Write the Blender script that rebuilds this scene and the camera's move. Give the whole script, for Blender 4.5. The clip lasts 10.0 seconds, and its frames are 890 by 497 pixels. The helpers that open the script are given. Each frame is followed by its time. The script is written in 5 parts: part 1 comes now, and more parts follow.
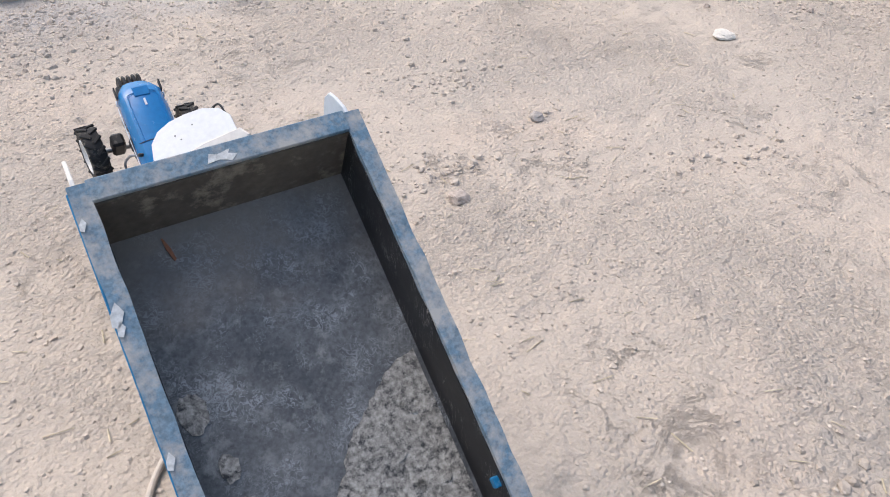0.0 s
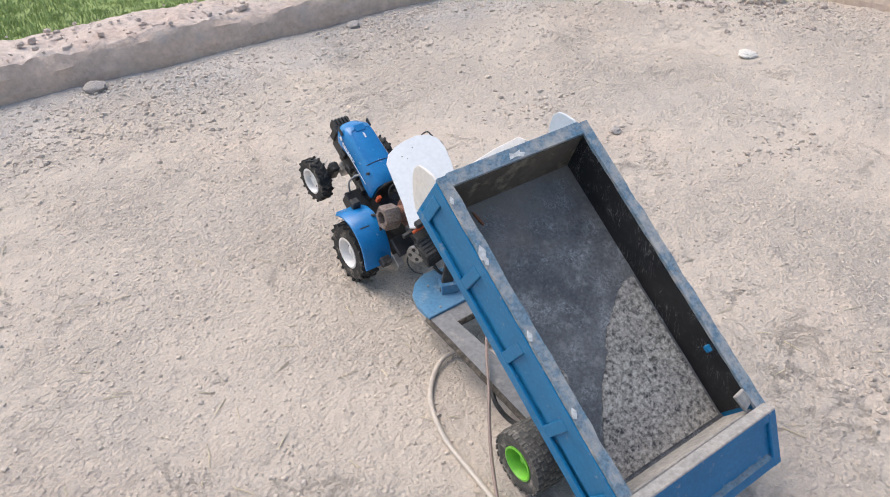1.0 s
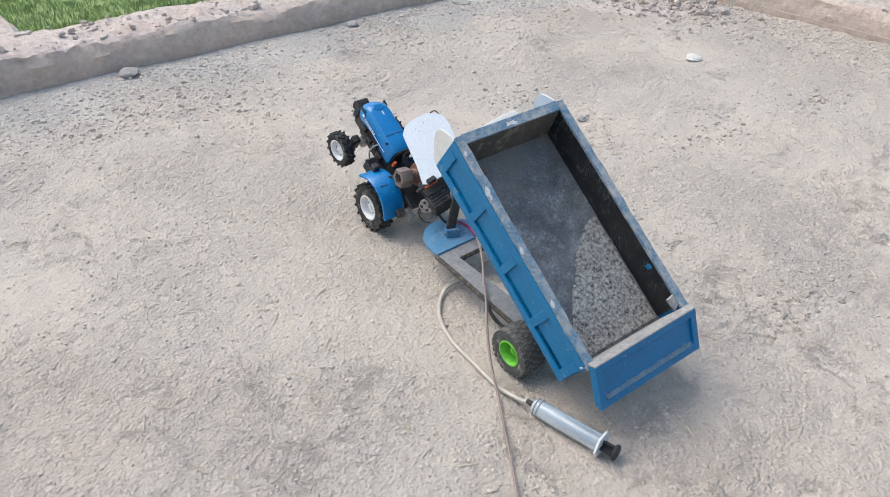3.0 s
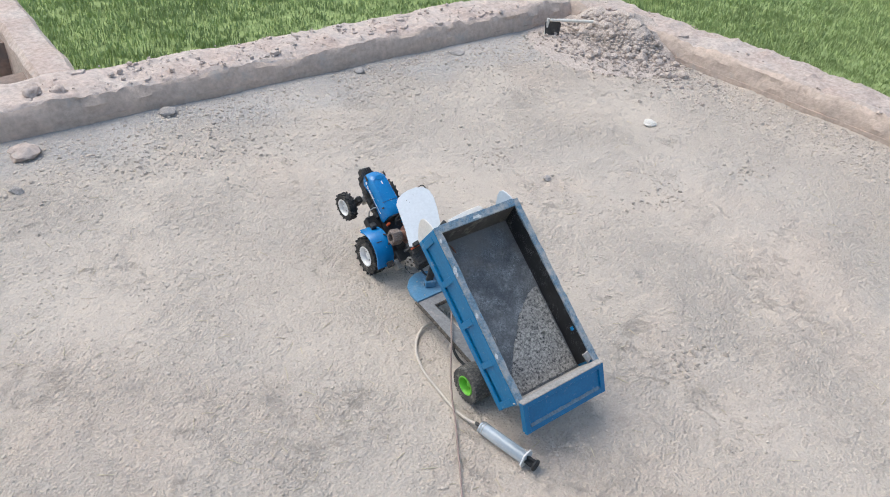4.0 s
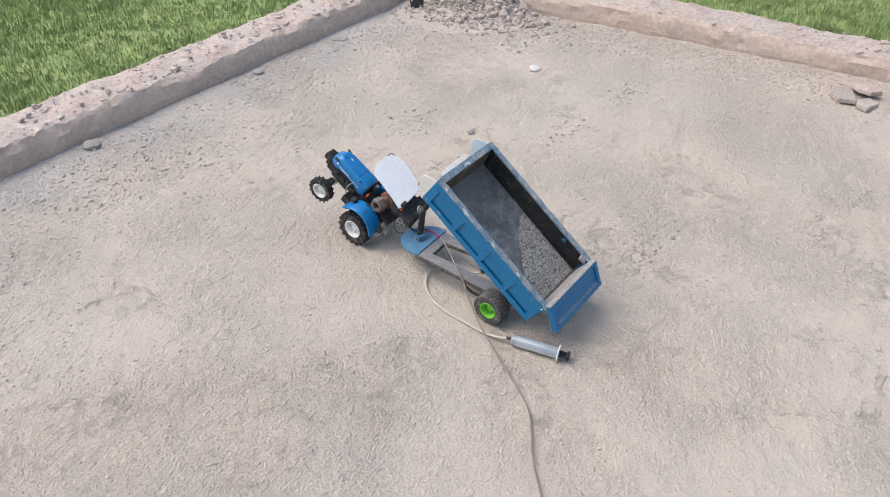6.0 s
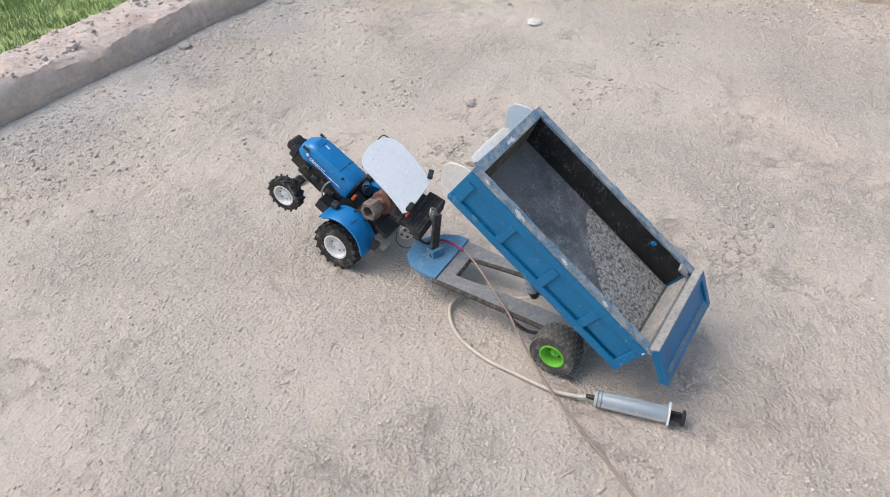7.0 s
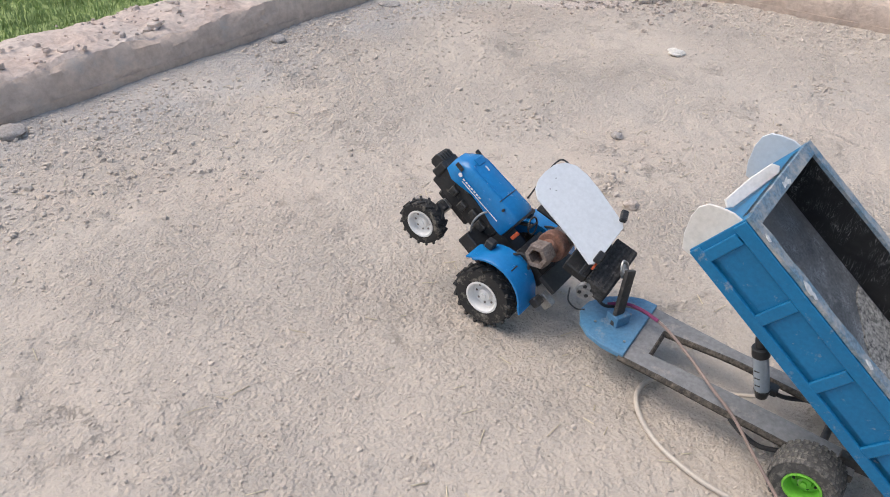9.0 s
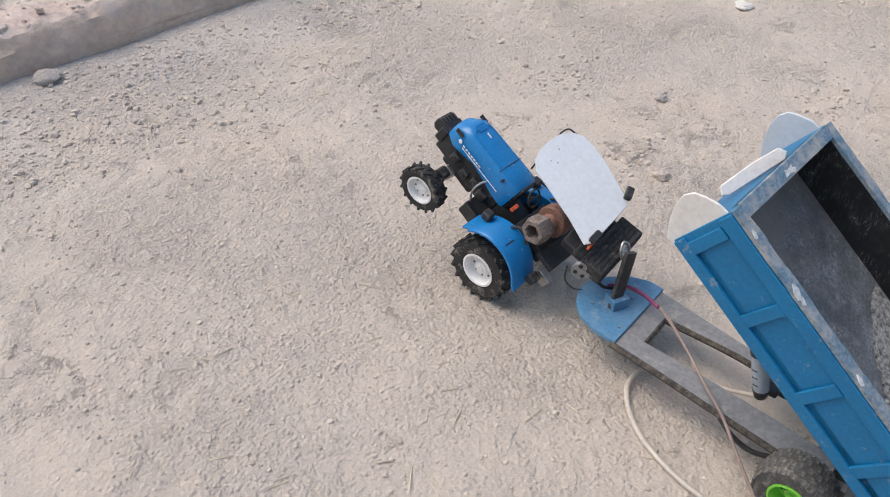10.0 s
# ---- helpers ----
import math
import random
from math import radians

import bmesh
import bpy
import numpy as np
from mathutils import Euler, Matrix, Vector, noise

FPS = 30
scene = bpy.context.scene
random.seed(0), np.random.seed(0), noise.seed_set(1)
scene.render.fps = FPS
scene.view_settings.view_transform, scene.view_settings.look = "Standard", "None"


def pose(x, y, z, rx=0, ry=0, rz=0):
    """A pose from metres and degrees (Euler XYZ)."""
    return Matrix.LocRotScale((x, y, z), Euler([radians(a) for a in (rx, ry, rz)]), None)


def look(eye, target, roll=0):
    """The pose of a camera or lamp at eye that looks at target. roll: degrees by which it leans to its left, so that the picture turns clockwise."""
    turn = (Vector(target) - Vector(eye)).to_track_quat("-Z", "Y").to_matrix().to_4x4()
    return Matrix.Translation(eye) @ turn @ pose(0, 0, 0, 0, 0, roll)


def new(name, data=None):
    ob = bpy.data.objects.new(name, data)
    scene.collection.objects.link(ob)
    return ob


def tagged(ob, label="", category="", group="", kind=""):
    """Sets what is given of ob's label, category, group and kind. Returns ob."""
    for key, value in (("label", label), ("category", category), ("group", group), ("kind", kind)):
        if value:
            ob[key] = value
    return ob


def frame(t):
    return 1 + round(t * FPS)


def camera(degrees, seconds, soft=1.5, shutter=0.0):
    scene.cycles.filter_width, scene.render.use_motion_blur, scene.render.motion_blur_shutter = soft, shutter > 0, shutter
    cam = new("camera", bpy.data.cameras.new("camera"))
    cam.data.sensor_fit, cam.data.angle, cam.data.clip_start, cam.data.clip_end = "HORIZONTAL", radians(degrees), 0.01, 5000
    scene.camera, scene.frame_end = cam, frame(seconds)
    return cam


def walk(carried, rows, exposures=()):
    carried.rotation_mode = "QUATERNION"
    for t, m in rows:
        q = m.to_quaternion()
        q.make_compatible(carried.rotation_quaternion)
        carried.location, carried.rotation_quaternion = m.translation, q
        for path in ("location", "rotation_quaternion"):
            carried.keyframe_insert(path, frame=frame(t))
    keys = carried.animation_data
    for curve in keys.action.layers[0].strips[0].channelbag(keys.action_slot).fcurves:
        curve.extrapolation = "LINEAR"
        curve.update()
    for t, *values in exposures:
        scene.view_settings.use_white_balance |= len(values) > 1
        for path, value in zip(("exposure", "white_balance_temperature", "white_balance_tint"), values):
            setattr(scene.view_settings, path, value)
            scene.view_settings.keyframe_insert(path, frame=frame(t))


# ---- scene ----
cam = camera(60.6, 10.0, soft=1.0)
PATH = [
    (0.0, -0.0321, -0.3250, 0.6350, 52.100, 2.581, -36.109),
    (0.5, -0.2398, -0.3291, 0.7372, 52.858, -1.566, -32.529),
    (1.0, -0.4118, -0.4063, 0.7548, 54.781, -1.228, -37.323),
    (1.5, -0.4523, -0.3997, 0.7684, 54.237, -2.227, -37.970),
    (2.0, -0.5370, -0.4220, 0.7854, 56.630, 0.476, -40.012),
    (2.5, -0.5900, -0.5040, 0.8419, 56.886, 0.846, -40.844),
    (2.7, -0.6209, -0.5409, 0.8303, 56.117, 1.177, -40.868),
    (3.8, -0.7378, -0.7423, 1.1216, 52.877, 1.351, -39.697),
    (4.0, -0.7912, -0.7814, 1.2156, 53.484, 5.375, -41.666),
    (4.5, -0.9230, -0.8940, 1.3755, 57.250, 5.890, -48.025),
    (5.0, -1.1160, -0.9916, 1.4093, 55.163, 0.015, -47.790),
    (5.5, -1.2262, -0.8448, 1.3521, 56.307, 4.527, -48.737),
    (5.7, -1.2359, -0.7699, 1.3294, 54.944, 2.956, -51.438),
    (6.8, -0.9177, -0.3709, 0.9926, 52.381, -0.224, -61.794),
    (7.0, -0.8422, -0.2671, 0.9439, 52.044, -0.721, -60.982),
    (7.5, -0.7369, -0.0434, 0.8319, 54.997, 1.142, -57.464),
    (8.0, -0.7225, 0.0758, 0.7516, 52.864, 4.268, -61.556),
    (8.5, -0.7418, 0.0899, 0.7339, 53.464, 7.062, -62.527),
    (9.0, -0.7161, 0.0787, 0.7508, 54.799, 4.135, -59.140),
    (9.5, -0.6575, 0.0620, 0.7447, 52.986, 5.243, -57.158),
    (10.0, -0.5981, 0.0119, 0.7605, 50.259, 2.295, -51.626),
]
walk(cam, [(t, pose(x, y, z, tilt, 0, turn) @ pose(0, 0, 0, 0, 0, lean)) for t, x, y, z, tilt, lean, turn in PATH], exposures=[(0.0, 0.95, 6600, 10), (1.0, 0.95, 6550, 9), (1.5, 0.95, 6280, 5), (2.4, 0.94, 6180, 4), (4.6, 0.83, 6200, 5), (5.4, 0.83, 6450, 8), (6.9, 0.82, 6400, 7), (7.5, 0.76, 6350, 6), (8.2, 0.77, 6450, 7), (9.3, 0.75, 6550, 9), (10.0, 0.73, 6550, 9)])

# ---- light ----
world = bpy.data.worlds.new("sky")
scene.world = world
world.use_nodes = True
wn = world.node_tree.nodes
sky = wn.new("ShaderNodeTexSky")
sky.sky_type = "NISHITA"
sky.sun_disc = False
sky.sun_elevation, sky.sun_rotation = radians(57), radians(335)
sky.air_density, sky.dust_density = 1.2, 3.0
wn["Background"].inputs["Strength"].default_value = 0.12
world.node_tree.links.new(sky.outputs["Color"], wn["Background"].inputs["Color"])
sun_data = bpy.data.lights.new("sun", "SUN")
sun_data.energy, sun_data.angle, sun_data.color = 1.05, radians(45), (1.0, 0.93, 0.86)
sun = new("sun", sun_data)
sun.matrix_world = look((-0.8, 1.75, 3.0), (0, 0, 0))


# ---- materials ----
def mat(name, base, second=None, rough=0.7, metal=0.0, scale=8.0, fine=120.0, bump=0.2, depth=0.002,
        dust=None, dust_amount=0.0, dust_scale=25.0, grain=0.12, spec=0.4, stretch=(1, 1, 1), vary=0.0):
    """A procedural surface: two tones at a large scale, grain at a fine one, dust or chips with a shape of their own, relief."""
    m = bpy.data.materials.new(name)
    m.use_nodes = True
    nt = m.node_tree
    n, l = nt.nodes, nt.links
    bs = n["Principled BSDF"]
    bs.inputs["Roughness"].default_value, bs.inputs["Metallic"].default_value = rough, metal
    bs.inputs["Specular IOR Level"].default_value = spec
    co = n.new("ShaderNodeTexCoord")
    mp = n.new("ShaderNodeMapping")
    mp.inputs["Scale"].default_value = stretch
    l.new(co.outputs["Object"], mp.inputs["Vector"])

    def noise_tex(s, detail=6, rg=0.6):
        t = n.new("ShaderNodeTexNoise")
        t.inputs["Scale"].default_value, t.inputs["Detail"].default_value, t.inputs["Roughness"].default_value = s, detail, rg
        l.new(mp.outputs["Vector"], t.inputs["Vector"])
        return t

    def mix(fac, a, b, kind="MIX"):
        x = n.new("ShaderNodeMix")
        x.data_type, x.blend_type = "RGBA", kind
        for sock, v in ((x.inputs[0], fac), (x.inputs[6], a), (x.inputs[7], b)):
            if isinstance(v, (int, float)):
                sock.default_value = v
            elif isinstance(v, tuple):
                sock.default_value = (*v, 1)
            else:
                l.new(v, sock)
        return x.outputs[2]

    def ramp(fac, lo, hi):
        r = n.new("ShaderNodeMapRange")
        r.inputs[1].default_value, r.inputs[2].default_value = lo, hi
        l.new(fac, r.inputs[0])
        return r.outputs[0]
    big, small = noise_tex(scale), noise_tex(fine, 5)
    col = mix(ramp(big.outputs[0], 0.35, 0.68), base, second or tuple(c * 0.8 for c in base))
    g = mix(ramp(small.outputs[0], 0.3, 0.7), (1 - grain * 2,) * 3, (1 + grain,) * 3)
    col = mix(1.0, col, g, "MULTIPLY")
    if vary:
        oi = n.new("ShaderNodeObjectInfo")
        geo = n.new("ShaderNodeNewGeometry")
        add = n.new("ShaderNodeMath")
        l.new(oi.outputs["Random"], add.inputs[0])
        l.new(geo.outputs["Random Per Island"], add.inputs[1])
        col = mix(1.0, col, mix(ramp(add.outputs[0], 0, 2), (1 - vary,) * 3, (1 + vary,) * 3), "MULTIPLY")
    if dust:
        d = noise_tex(dust_scale, 8, 0.7)
        f = ramp(d.outputs[0], 0.62 - dust_amount * 0.35, 0.74 - dust_amount * 0.22)
        col = mix(f, col, dust)
        rr = n.new("ShaderNodeMapRange")
        rr.inputs[3].default_value, rr.inputs[4].default_value = rough, 0.9
        l.new(f, rr.inputs[0])
        l.new(rr.outputs[0], bs.inputs["Roughness"])
    l.new(col, bs.inputs["Base Color"])
    if bump:
        b = n.new("ShaderNodeBump")
        b.inputs["Strength"].default_value, b.inputs["Distance"].default_value = bump, depth
        h = n.new("ShaderNodeMath")
        h.operation = "MULTIPLY_ADD"
        h.inputs[1].default_value = 0.5
        l.new(small.outputs[0], h.inputs[0])
        l.new(big.outputs[0], h.inputs[2])
        l.new(h.outputs[0], b.inputs["Height"])
        l.new(b.outputs[0], bs.inputs["Normal"])
    return m


DUST = (0.46, 0.40, 0.34)
def ground_mat():
    """Trodden dust: smooth pale sheets, crumbly patches, grey worn areas, fine crumbs in relief."""
    m = bpy.data.materials.new("dusty_ground")
    m.use_nodes = True
    n, l = m.node_tree.nodes, m.node_tree.links
    bs = n["Principled BSDF"]
    bs.inputs["Roughness"].default_value, bs.inputs["Specular IOR Level"].default_value = 0.95, 0.1
    co = n.new("ShaderNodeTexCoord")

    def tex(s, detail=6, rg=0.6, dist=0.0):
        t = n.new("ShaderNodeTexNoise")
        t.inputs["Scale"].default_value, t.inputs["Detail"].default_value, t.inputs["Roughness"].default_value, t.inputs["Distortion"].default_value = s, detail, rg, dist
        l.new(co.outputs["Object"], t.inputs["Vector"])
        return t.outputs[0]

    def span(f, lo, hi, a=0.0, b=1.0):
        r = n.new("ShaderNodeMapRange")
        for k, v in enumerate((lo, hi, a, b)):
            r.inputs[k + 1].default_value = v
        l.new(f, r.inputs[0])
        return r.outputs[0]

    def mix(fac, a, c, kind="MIX"):
        x = n.new("ShaderNodeMix")
        x.data_type, x.blend_type = "RGBA", kind
        for sock, v in ((x.inputs[0], fac), (x.inputs[6], a), (x.inputs[7], c)):
            if isinstance(v, float):
                sock.default_value = v
            elif isinstance(v, tuple):
                sock.default_value = (*v, 1)
            else:
                l.new(v, sock)
        return x.outputs[2]

    def calc(op, a, c):
        x = n.new("ShaderNodeMath")
        x.operation = op
        for k, v in enumerate((a, c)):
            if isinstance(v, float):
                x.inputs[k].default_value = v
            else:
                l.new(v, x.inputs[k])
        return x.outputs[0]

    patch = span(tex(2.1, 7, 0.62, 0.4), 0.40, 0.62)
    worn = span(tex(1.15, 5, 0.55), 0.46, 0.66)
    crumb = tex(210, 4, 0.7)
    coarse = tex(62, 6, 0.66, 0.4)
    v = n.new("ShaderNodeTexVoronoi")
    v.inputs["Scale"].default_value, v.inputs["Randomness"].default_value = 150, 1.0
    l.new(co.outputs["Object"], v.inputs["Vector"])
    col = mix(worn, (0.516, 0.445, 0.377), (0.502, 0.439, 0.379))
    col = mix(span(tex(0.9, 4, 0.5), 0.5, 0.72), col, (0.525, 0.445, 0.370))
    col = mix(calc("MULTIPLY", patch, span(coarse, 0.45, 0.75)), col, (0.460, 0.409, 0.361))
    col = mix(span(tex(34, 8, 0.75), 0.60, 0.70, 0.0, 0.5), col, (0.34, 0.30, 0.265))
    col = mix(calc("MULTIPLY", span(tex(19, 7, 0.7, 0.6), 0.57, 0.66), span(tex(2.6, 5, 0.6), 0.44, 0.58, 0.0, 0.75)), col, (0.365, 0.325, 0.29))
    col = mix(span(tex(1.4, 6, 0.62), 0.50, 0.66, 0.0, 0.6), col, (0.565, 0.462, 0.38))
    col = mix(span(tex(46, 6, 0.7, 0.4), 0.60, 0.68, 0.0, 0.45), col, (0.577, 0.507, 0.442))
    edge = n.new("ShaderNodeMath")
    edge.operation = "ABSOLUTE"
    l.new(calc("SUBTRACT", tex(11.0, 9, 0.72, 0.9), 0.5), edge.inputs[0])
    line = calc("MULTIPLY", span(edge.outputs[0], 0.004, 0.02, 1.0, 0.0), calc("MULTIPLY", span(tex(3.1, 5, 0.6), 0.50, 0.60), span(tex(13.0, 5, 0.6), 0.47, 0.56)))
    col = mix(calc("MULTIPLY", line, 0.1), col, (0.40, 0.355, 0.315))
    flake = calc("MULTIPLY", span(tex(26, 7, 0.7, 0.5), 0.55, 0.62), span(tex(1.7, 6, 0.6), 0.44, 0.60))
    col = mix(calc("MULTIPLY", flake, 0.22), col, (0.46, 0.41, 0.365))
    col = mix(1.0, col, mix(span(crumb, 0.3, 0.7), (0.90, 0.895, 0.89), (1.055, 1.055, 1.055)), "MULTIPLY")
    # loose grey crumble along the foot of the back parapet
    sep = n.new("ShaderNodeSeparateXYZ")
    l.new(co.outputs["Object"], sep.inputs[0])
    rim = calc("ADD", sep.outputs[1], calc("MULTIPLY", calc("SUBTRACT", tex(4.0, 7, 0.65), 0.5), 0.9))
    col = mix(calc("MULTIPLY", span(rim, 1.25, 1.5), 0.75), col, mix(span(coarse, 0.4, 0.62), (0.48, 0.445, 0.415), (0.385, 0.365, 0.35)))
    l.new(col, bs.inputs["Base Color"])
    rough_part = calc("MULTIPLY", calc("ADD", coarse, calc("MULTIPLY", span(v.outputs["Distance"], 0.0, 0.6, 0.5, 0.0), 0.42)), span(patch, 0.0, 1.0, 0.45, 1.35))
    h = calc("SUBTRACT", calc("ADD", calc("ADD", rough_part, calc("MULTIPLY", flake, 0.16)), calc("MULTIPLY", crumb, 0.10)), calc("MULTIPLY", line, 0.12))
    bp = n.new("ShaderNodeBump")
    bp.inputs["Strength"].default_value, bp.inputs["Distance"].default_value = 1.0, 0.010
    l.new(h, bp.inputs["Height"])
    l.new(bp.outputs[0], bs.inputs["Normal"])
    return m


M_DIRT = ground_mat()
M_CLOD = mat("dry_clod", (0.52, 0.435, 0.375), (0.43, 0.365, 0.32), 0.95, scale=20, fine=150, bump=0.5, depth=0.003, grain=0.2, spec=0.1, vary=0.2)
M_GRIT = mat("earth_crumbs", (0.53, 0.455, 0.385), (0.46, 0.40, 0.345), 0.95, scale=6, fine=150, bump=0, grain=0.1, spec=0.1, vary=0.28)
M_PALE = mat("pale_stone", (0.72, 0.68, 0.62), (0.6, 0.56, 0.5), 0.9, scale=30, fine=200, bump=0.4, grain=0.1, spec=0.1)
M_GREYSTONE = mat("grey_stone", (0.42, 0.38, 0.35), (0.33, 0.30, 0.28), 0.9, scale=30, fine=200, bump=0.4, grain=0.15, spec=0.1)
M_STRAW = mat("straw", (0.66, 0.57, 0.42), (0.5, 0.42, 0.3), 0.9, scale=30, fine=200, bump=0, grain=0.1, vary=0.25)
M_WALL = mat("parapet_plaster", (0.60, 0.47, 0.385), (0.52, 0.415, 0.345), 0.95, scale=5, fine=55, bump=0.9, depth=0.010, dust=(0.45, 0.40, 0.36), dust_amount=0.15, dust_scale=9, grain=0.1, spec=0.1)
M_CAP = mat("parapet_crust", (0.56, 0.475, 0.42), (0.50, 0.385, 0.325), 0.95, scale=5, fine=60, bump=0.9, depth=0.012, dust=(0.43, 0.385, 0.355), dust_amount=0.12, dust_scale=22, grain=0.14, spec=0.1, vary=0.06)
M_BRICKWALL = mat("weathered_wall", (0.31, 0.24, 0.20), (0.25, 0.195, 0.165), 0.95, scale=4, fine=60, bump=0.6, depth=0.01, dust=(0.20, 0.175, 0.16), dust_amount=0.3, dust_scale=5, spec=0.1)
M_FIELD = mat("field_soil", (0.31, 0.375, 0.15), (0.27, 0.335, 0.135), 0.95, scale=0.35, fine=9, bump=0.5, depth=0.05, grain=0.15, spec=0.1)
M_GRASS = mat("young_crop_leaf", (0.325, 0.39, 0.16), (0.27, 0.34, 0.14), 0.75, scale=0.28, fine=2.5, bump=0, grain=0.12, spec=0.2, vary=0.12)
M_BLUE = mat("blue_enamel", (0.007, 0.165, 0.355), (0.006, 0.14, 0.305), 0.42, scale=14, fine=200, bump=0.12, depth=0.001, dust=(0.27, 0.31, 0.34), dust_amount=0.05, dust_scale=60, grain=0.08, spec=0.4)
M_WORN = mat("worn_blue_rim", (0.10, 0.195, 0.285), (0.215, 0.255, 0.285), 0.7, scale=26, fine=260, bump=0.45, depth=0.002, dust=(0.36, 0.35, 0.34), dust_amount=0.5, dust_scale=42, grain=0.2)
M_BED = mat("bed_floor_paint", (0.072, 0.077, 0.084), (0.155, 0.158, 0.162), 0.48, scale=15, fine=260, bump=0.25, depth=0.001, dust=(0.24, 0.243, 0.245), dust_amount=0.2, dust_scale=55, grain=0.22, spec=0.4)
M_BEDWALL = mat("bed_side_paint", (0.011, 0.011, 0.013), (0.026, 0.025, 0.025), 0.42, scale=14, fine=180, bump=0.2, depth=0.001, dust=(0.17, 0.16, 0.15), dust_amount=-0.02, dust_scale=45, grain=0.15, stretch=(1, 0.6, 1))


def scratch(m, across, threads, amount, tone):
    """Pale thin scratches that wander over a painted board."""
    n, l = m.node_tree.nodes, m.node_tree.links
    bs = n["Principled BSDF"]
    old = bs.inputs["Base Color"].links[0].from_socket
    co = n.new("ShaderNodeTexCoord")
    mp = n.new("ShaderNodeMapping")
    mp.inputs["Scale"].default_value = across
    l.new(co.outputs["Object"], mp.inputs["Vector"])
    fac = None
    for k, (s, dist, wide) in enumerate(threads):
        t = n.new("ShaderNodeTexNoise")
        t.inputs["Scale"].default_value, t.inputs["Detail"].default_value, t.inputs["Distortion"].default_value = s, 3, dist
        l.new(mp.outputs["Vector"], t.inputs["Vector"])
        c = n.new("ShaderNodeMath")
        c.operation, c.inputs[1].default_value, c.inputs[2].default_value = "COMPARE", 0.5, wide
        l.new(t.outputs[0], c.inputs[0])
        g = n.new("ShaderNodeTexNoise")
        g.inputs["Scale"].default_value, g.inputs["Detail"].default_value = 22 + 9 * k, 5
        l.new(co.outputs["Object"], g.inputs["Vector"])
        r = n.new("ShaderNodeMapRange")
        r.inputs[1].default_value, r.inputs[2].default_value, r.inputs[4].default_value = 0.5, 0.64, amount
        l.new(g.outputs[0], r.inputs[0])
        p = n.new("ShaderNodeMath")
        p.operation = "MULTIPLY"
        l.new(c.outputs[0], p.inputs[0])
        l.new(r.outputs[0], p.inputs[1])
        if fac is None:
            fac = p.outputs[0]
        else:
            q = n.new("ShaderNodeMath")
            q.operation = "MAXIMUM"
            l.new(fac, q.inputs[0])
            l.new(p.outputs[0], q.inputs[1])
            fac = q.outputs[0]
    x = n.new("ShaderNodeMix")
    x.data_type = "RGBA"
    x.inputs[7].default_value = (*tone, 1)
    l.new(fac, x.inputs[0])
    l.new(old, x.inputs[6])
    l.new(x.outputs[2], bs.inputs["Base Color"])


scratch(M_BED, (1, 1, 1), ((120, 2.0, 0.028), (190, 1.0, 0.03), (60, 3.0, 0.006)), 0.62, (0.33, 0.35, 0.37))
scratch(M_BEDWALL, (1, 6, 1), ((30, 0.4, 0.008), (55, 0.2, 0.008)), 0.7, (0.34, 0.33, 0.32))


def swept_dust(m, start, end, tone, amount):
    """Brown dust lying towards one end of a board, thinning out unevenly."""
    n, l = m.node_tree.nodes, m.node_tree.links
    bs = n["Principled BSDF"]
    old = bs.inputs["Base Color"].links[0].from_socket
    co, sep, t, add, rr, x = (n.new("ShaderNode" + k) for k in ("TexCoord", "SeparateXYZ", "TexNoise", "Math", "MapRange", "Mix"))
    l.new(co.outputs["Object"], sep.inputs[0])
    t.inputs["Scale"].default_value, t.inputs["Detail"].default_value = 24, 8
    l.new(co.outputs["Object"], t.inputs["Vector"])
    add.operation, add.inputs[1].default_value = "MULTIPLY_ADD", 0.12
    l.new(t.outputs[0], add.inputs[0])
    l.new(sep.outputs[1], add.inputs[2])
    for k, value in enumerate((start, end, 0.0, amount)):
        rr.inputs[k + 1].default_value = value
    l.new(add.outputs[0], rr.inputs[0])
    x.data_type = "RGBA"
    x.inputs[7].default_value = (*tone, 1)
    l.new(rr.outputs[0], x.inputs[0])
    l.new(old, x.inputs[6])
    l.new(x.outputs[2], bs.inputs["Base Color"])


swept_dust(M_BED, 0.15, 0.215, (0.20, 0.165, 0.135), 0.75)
M_BEDFRONT = mat("bed_front_paint", (0.115, 0.095, 0.078), (0.075, 0.063, 0.055), 0.75, scale=12, fine=120, bump=0.25, depth=0.001, dust=(0.26, 0.22, 0.18), dust_amount=0.2, dust_scale=30)
M_MUD = mat("dried_silt", (0.39, 0.37, 0.34), (0.32, 0.305, 0.285), 0.92, scale=18, fine=240, bump=0.5, depth=0.0015, dust=(0.045, 0.046, 0.05), dust_amount=0.42, dust_scale=170, grain=0.3, spec=0.15)
M_DUSTY = mat("dusty_board", (0.40, 0.37, 0.34), (0.30, 0.29, 0.28), 0.9, scale=25, fine=160, bump=0.3, grain=0.15, spec=0.1)
M_LEDGE = mat("caked_dust", (0.13, 0.215, 0.28), (0.22, 0.25, 0.27), 0.9, scale=40, fine=200, bump=0.3, grain=0.15, spec=0.1)
M_CHIP = mat("bare_primer", (0.62, 0.62, 0.61), (0.45, 0.47, 0.49), 0.7, scale=90, fine=300, bump=0.2, grain=0.15)
M_WHITE = mat("white_plastic_sheet", (0.60, 0.62, 0.645), (0.55, 0.575, 0.60), 0.4, scale=9, fine=160, bump=0.05, dust=(0.48, 0.48, 0.48), dust_amount=-0.08, dust_scale=45, grain=0.04)
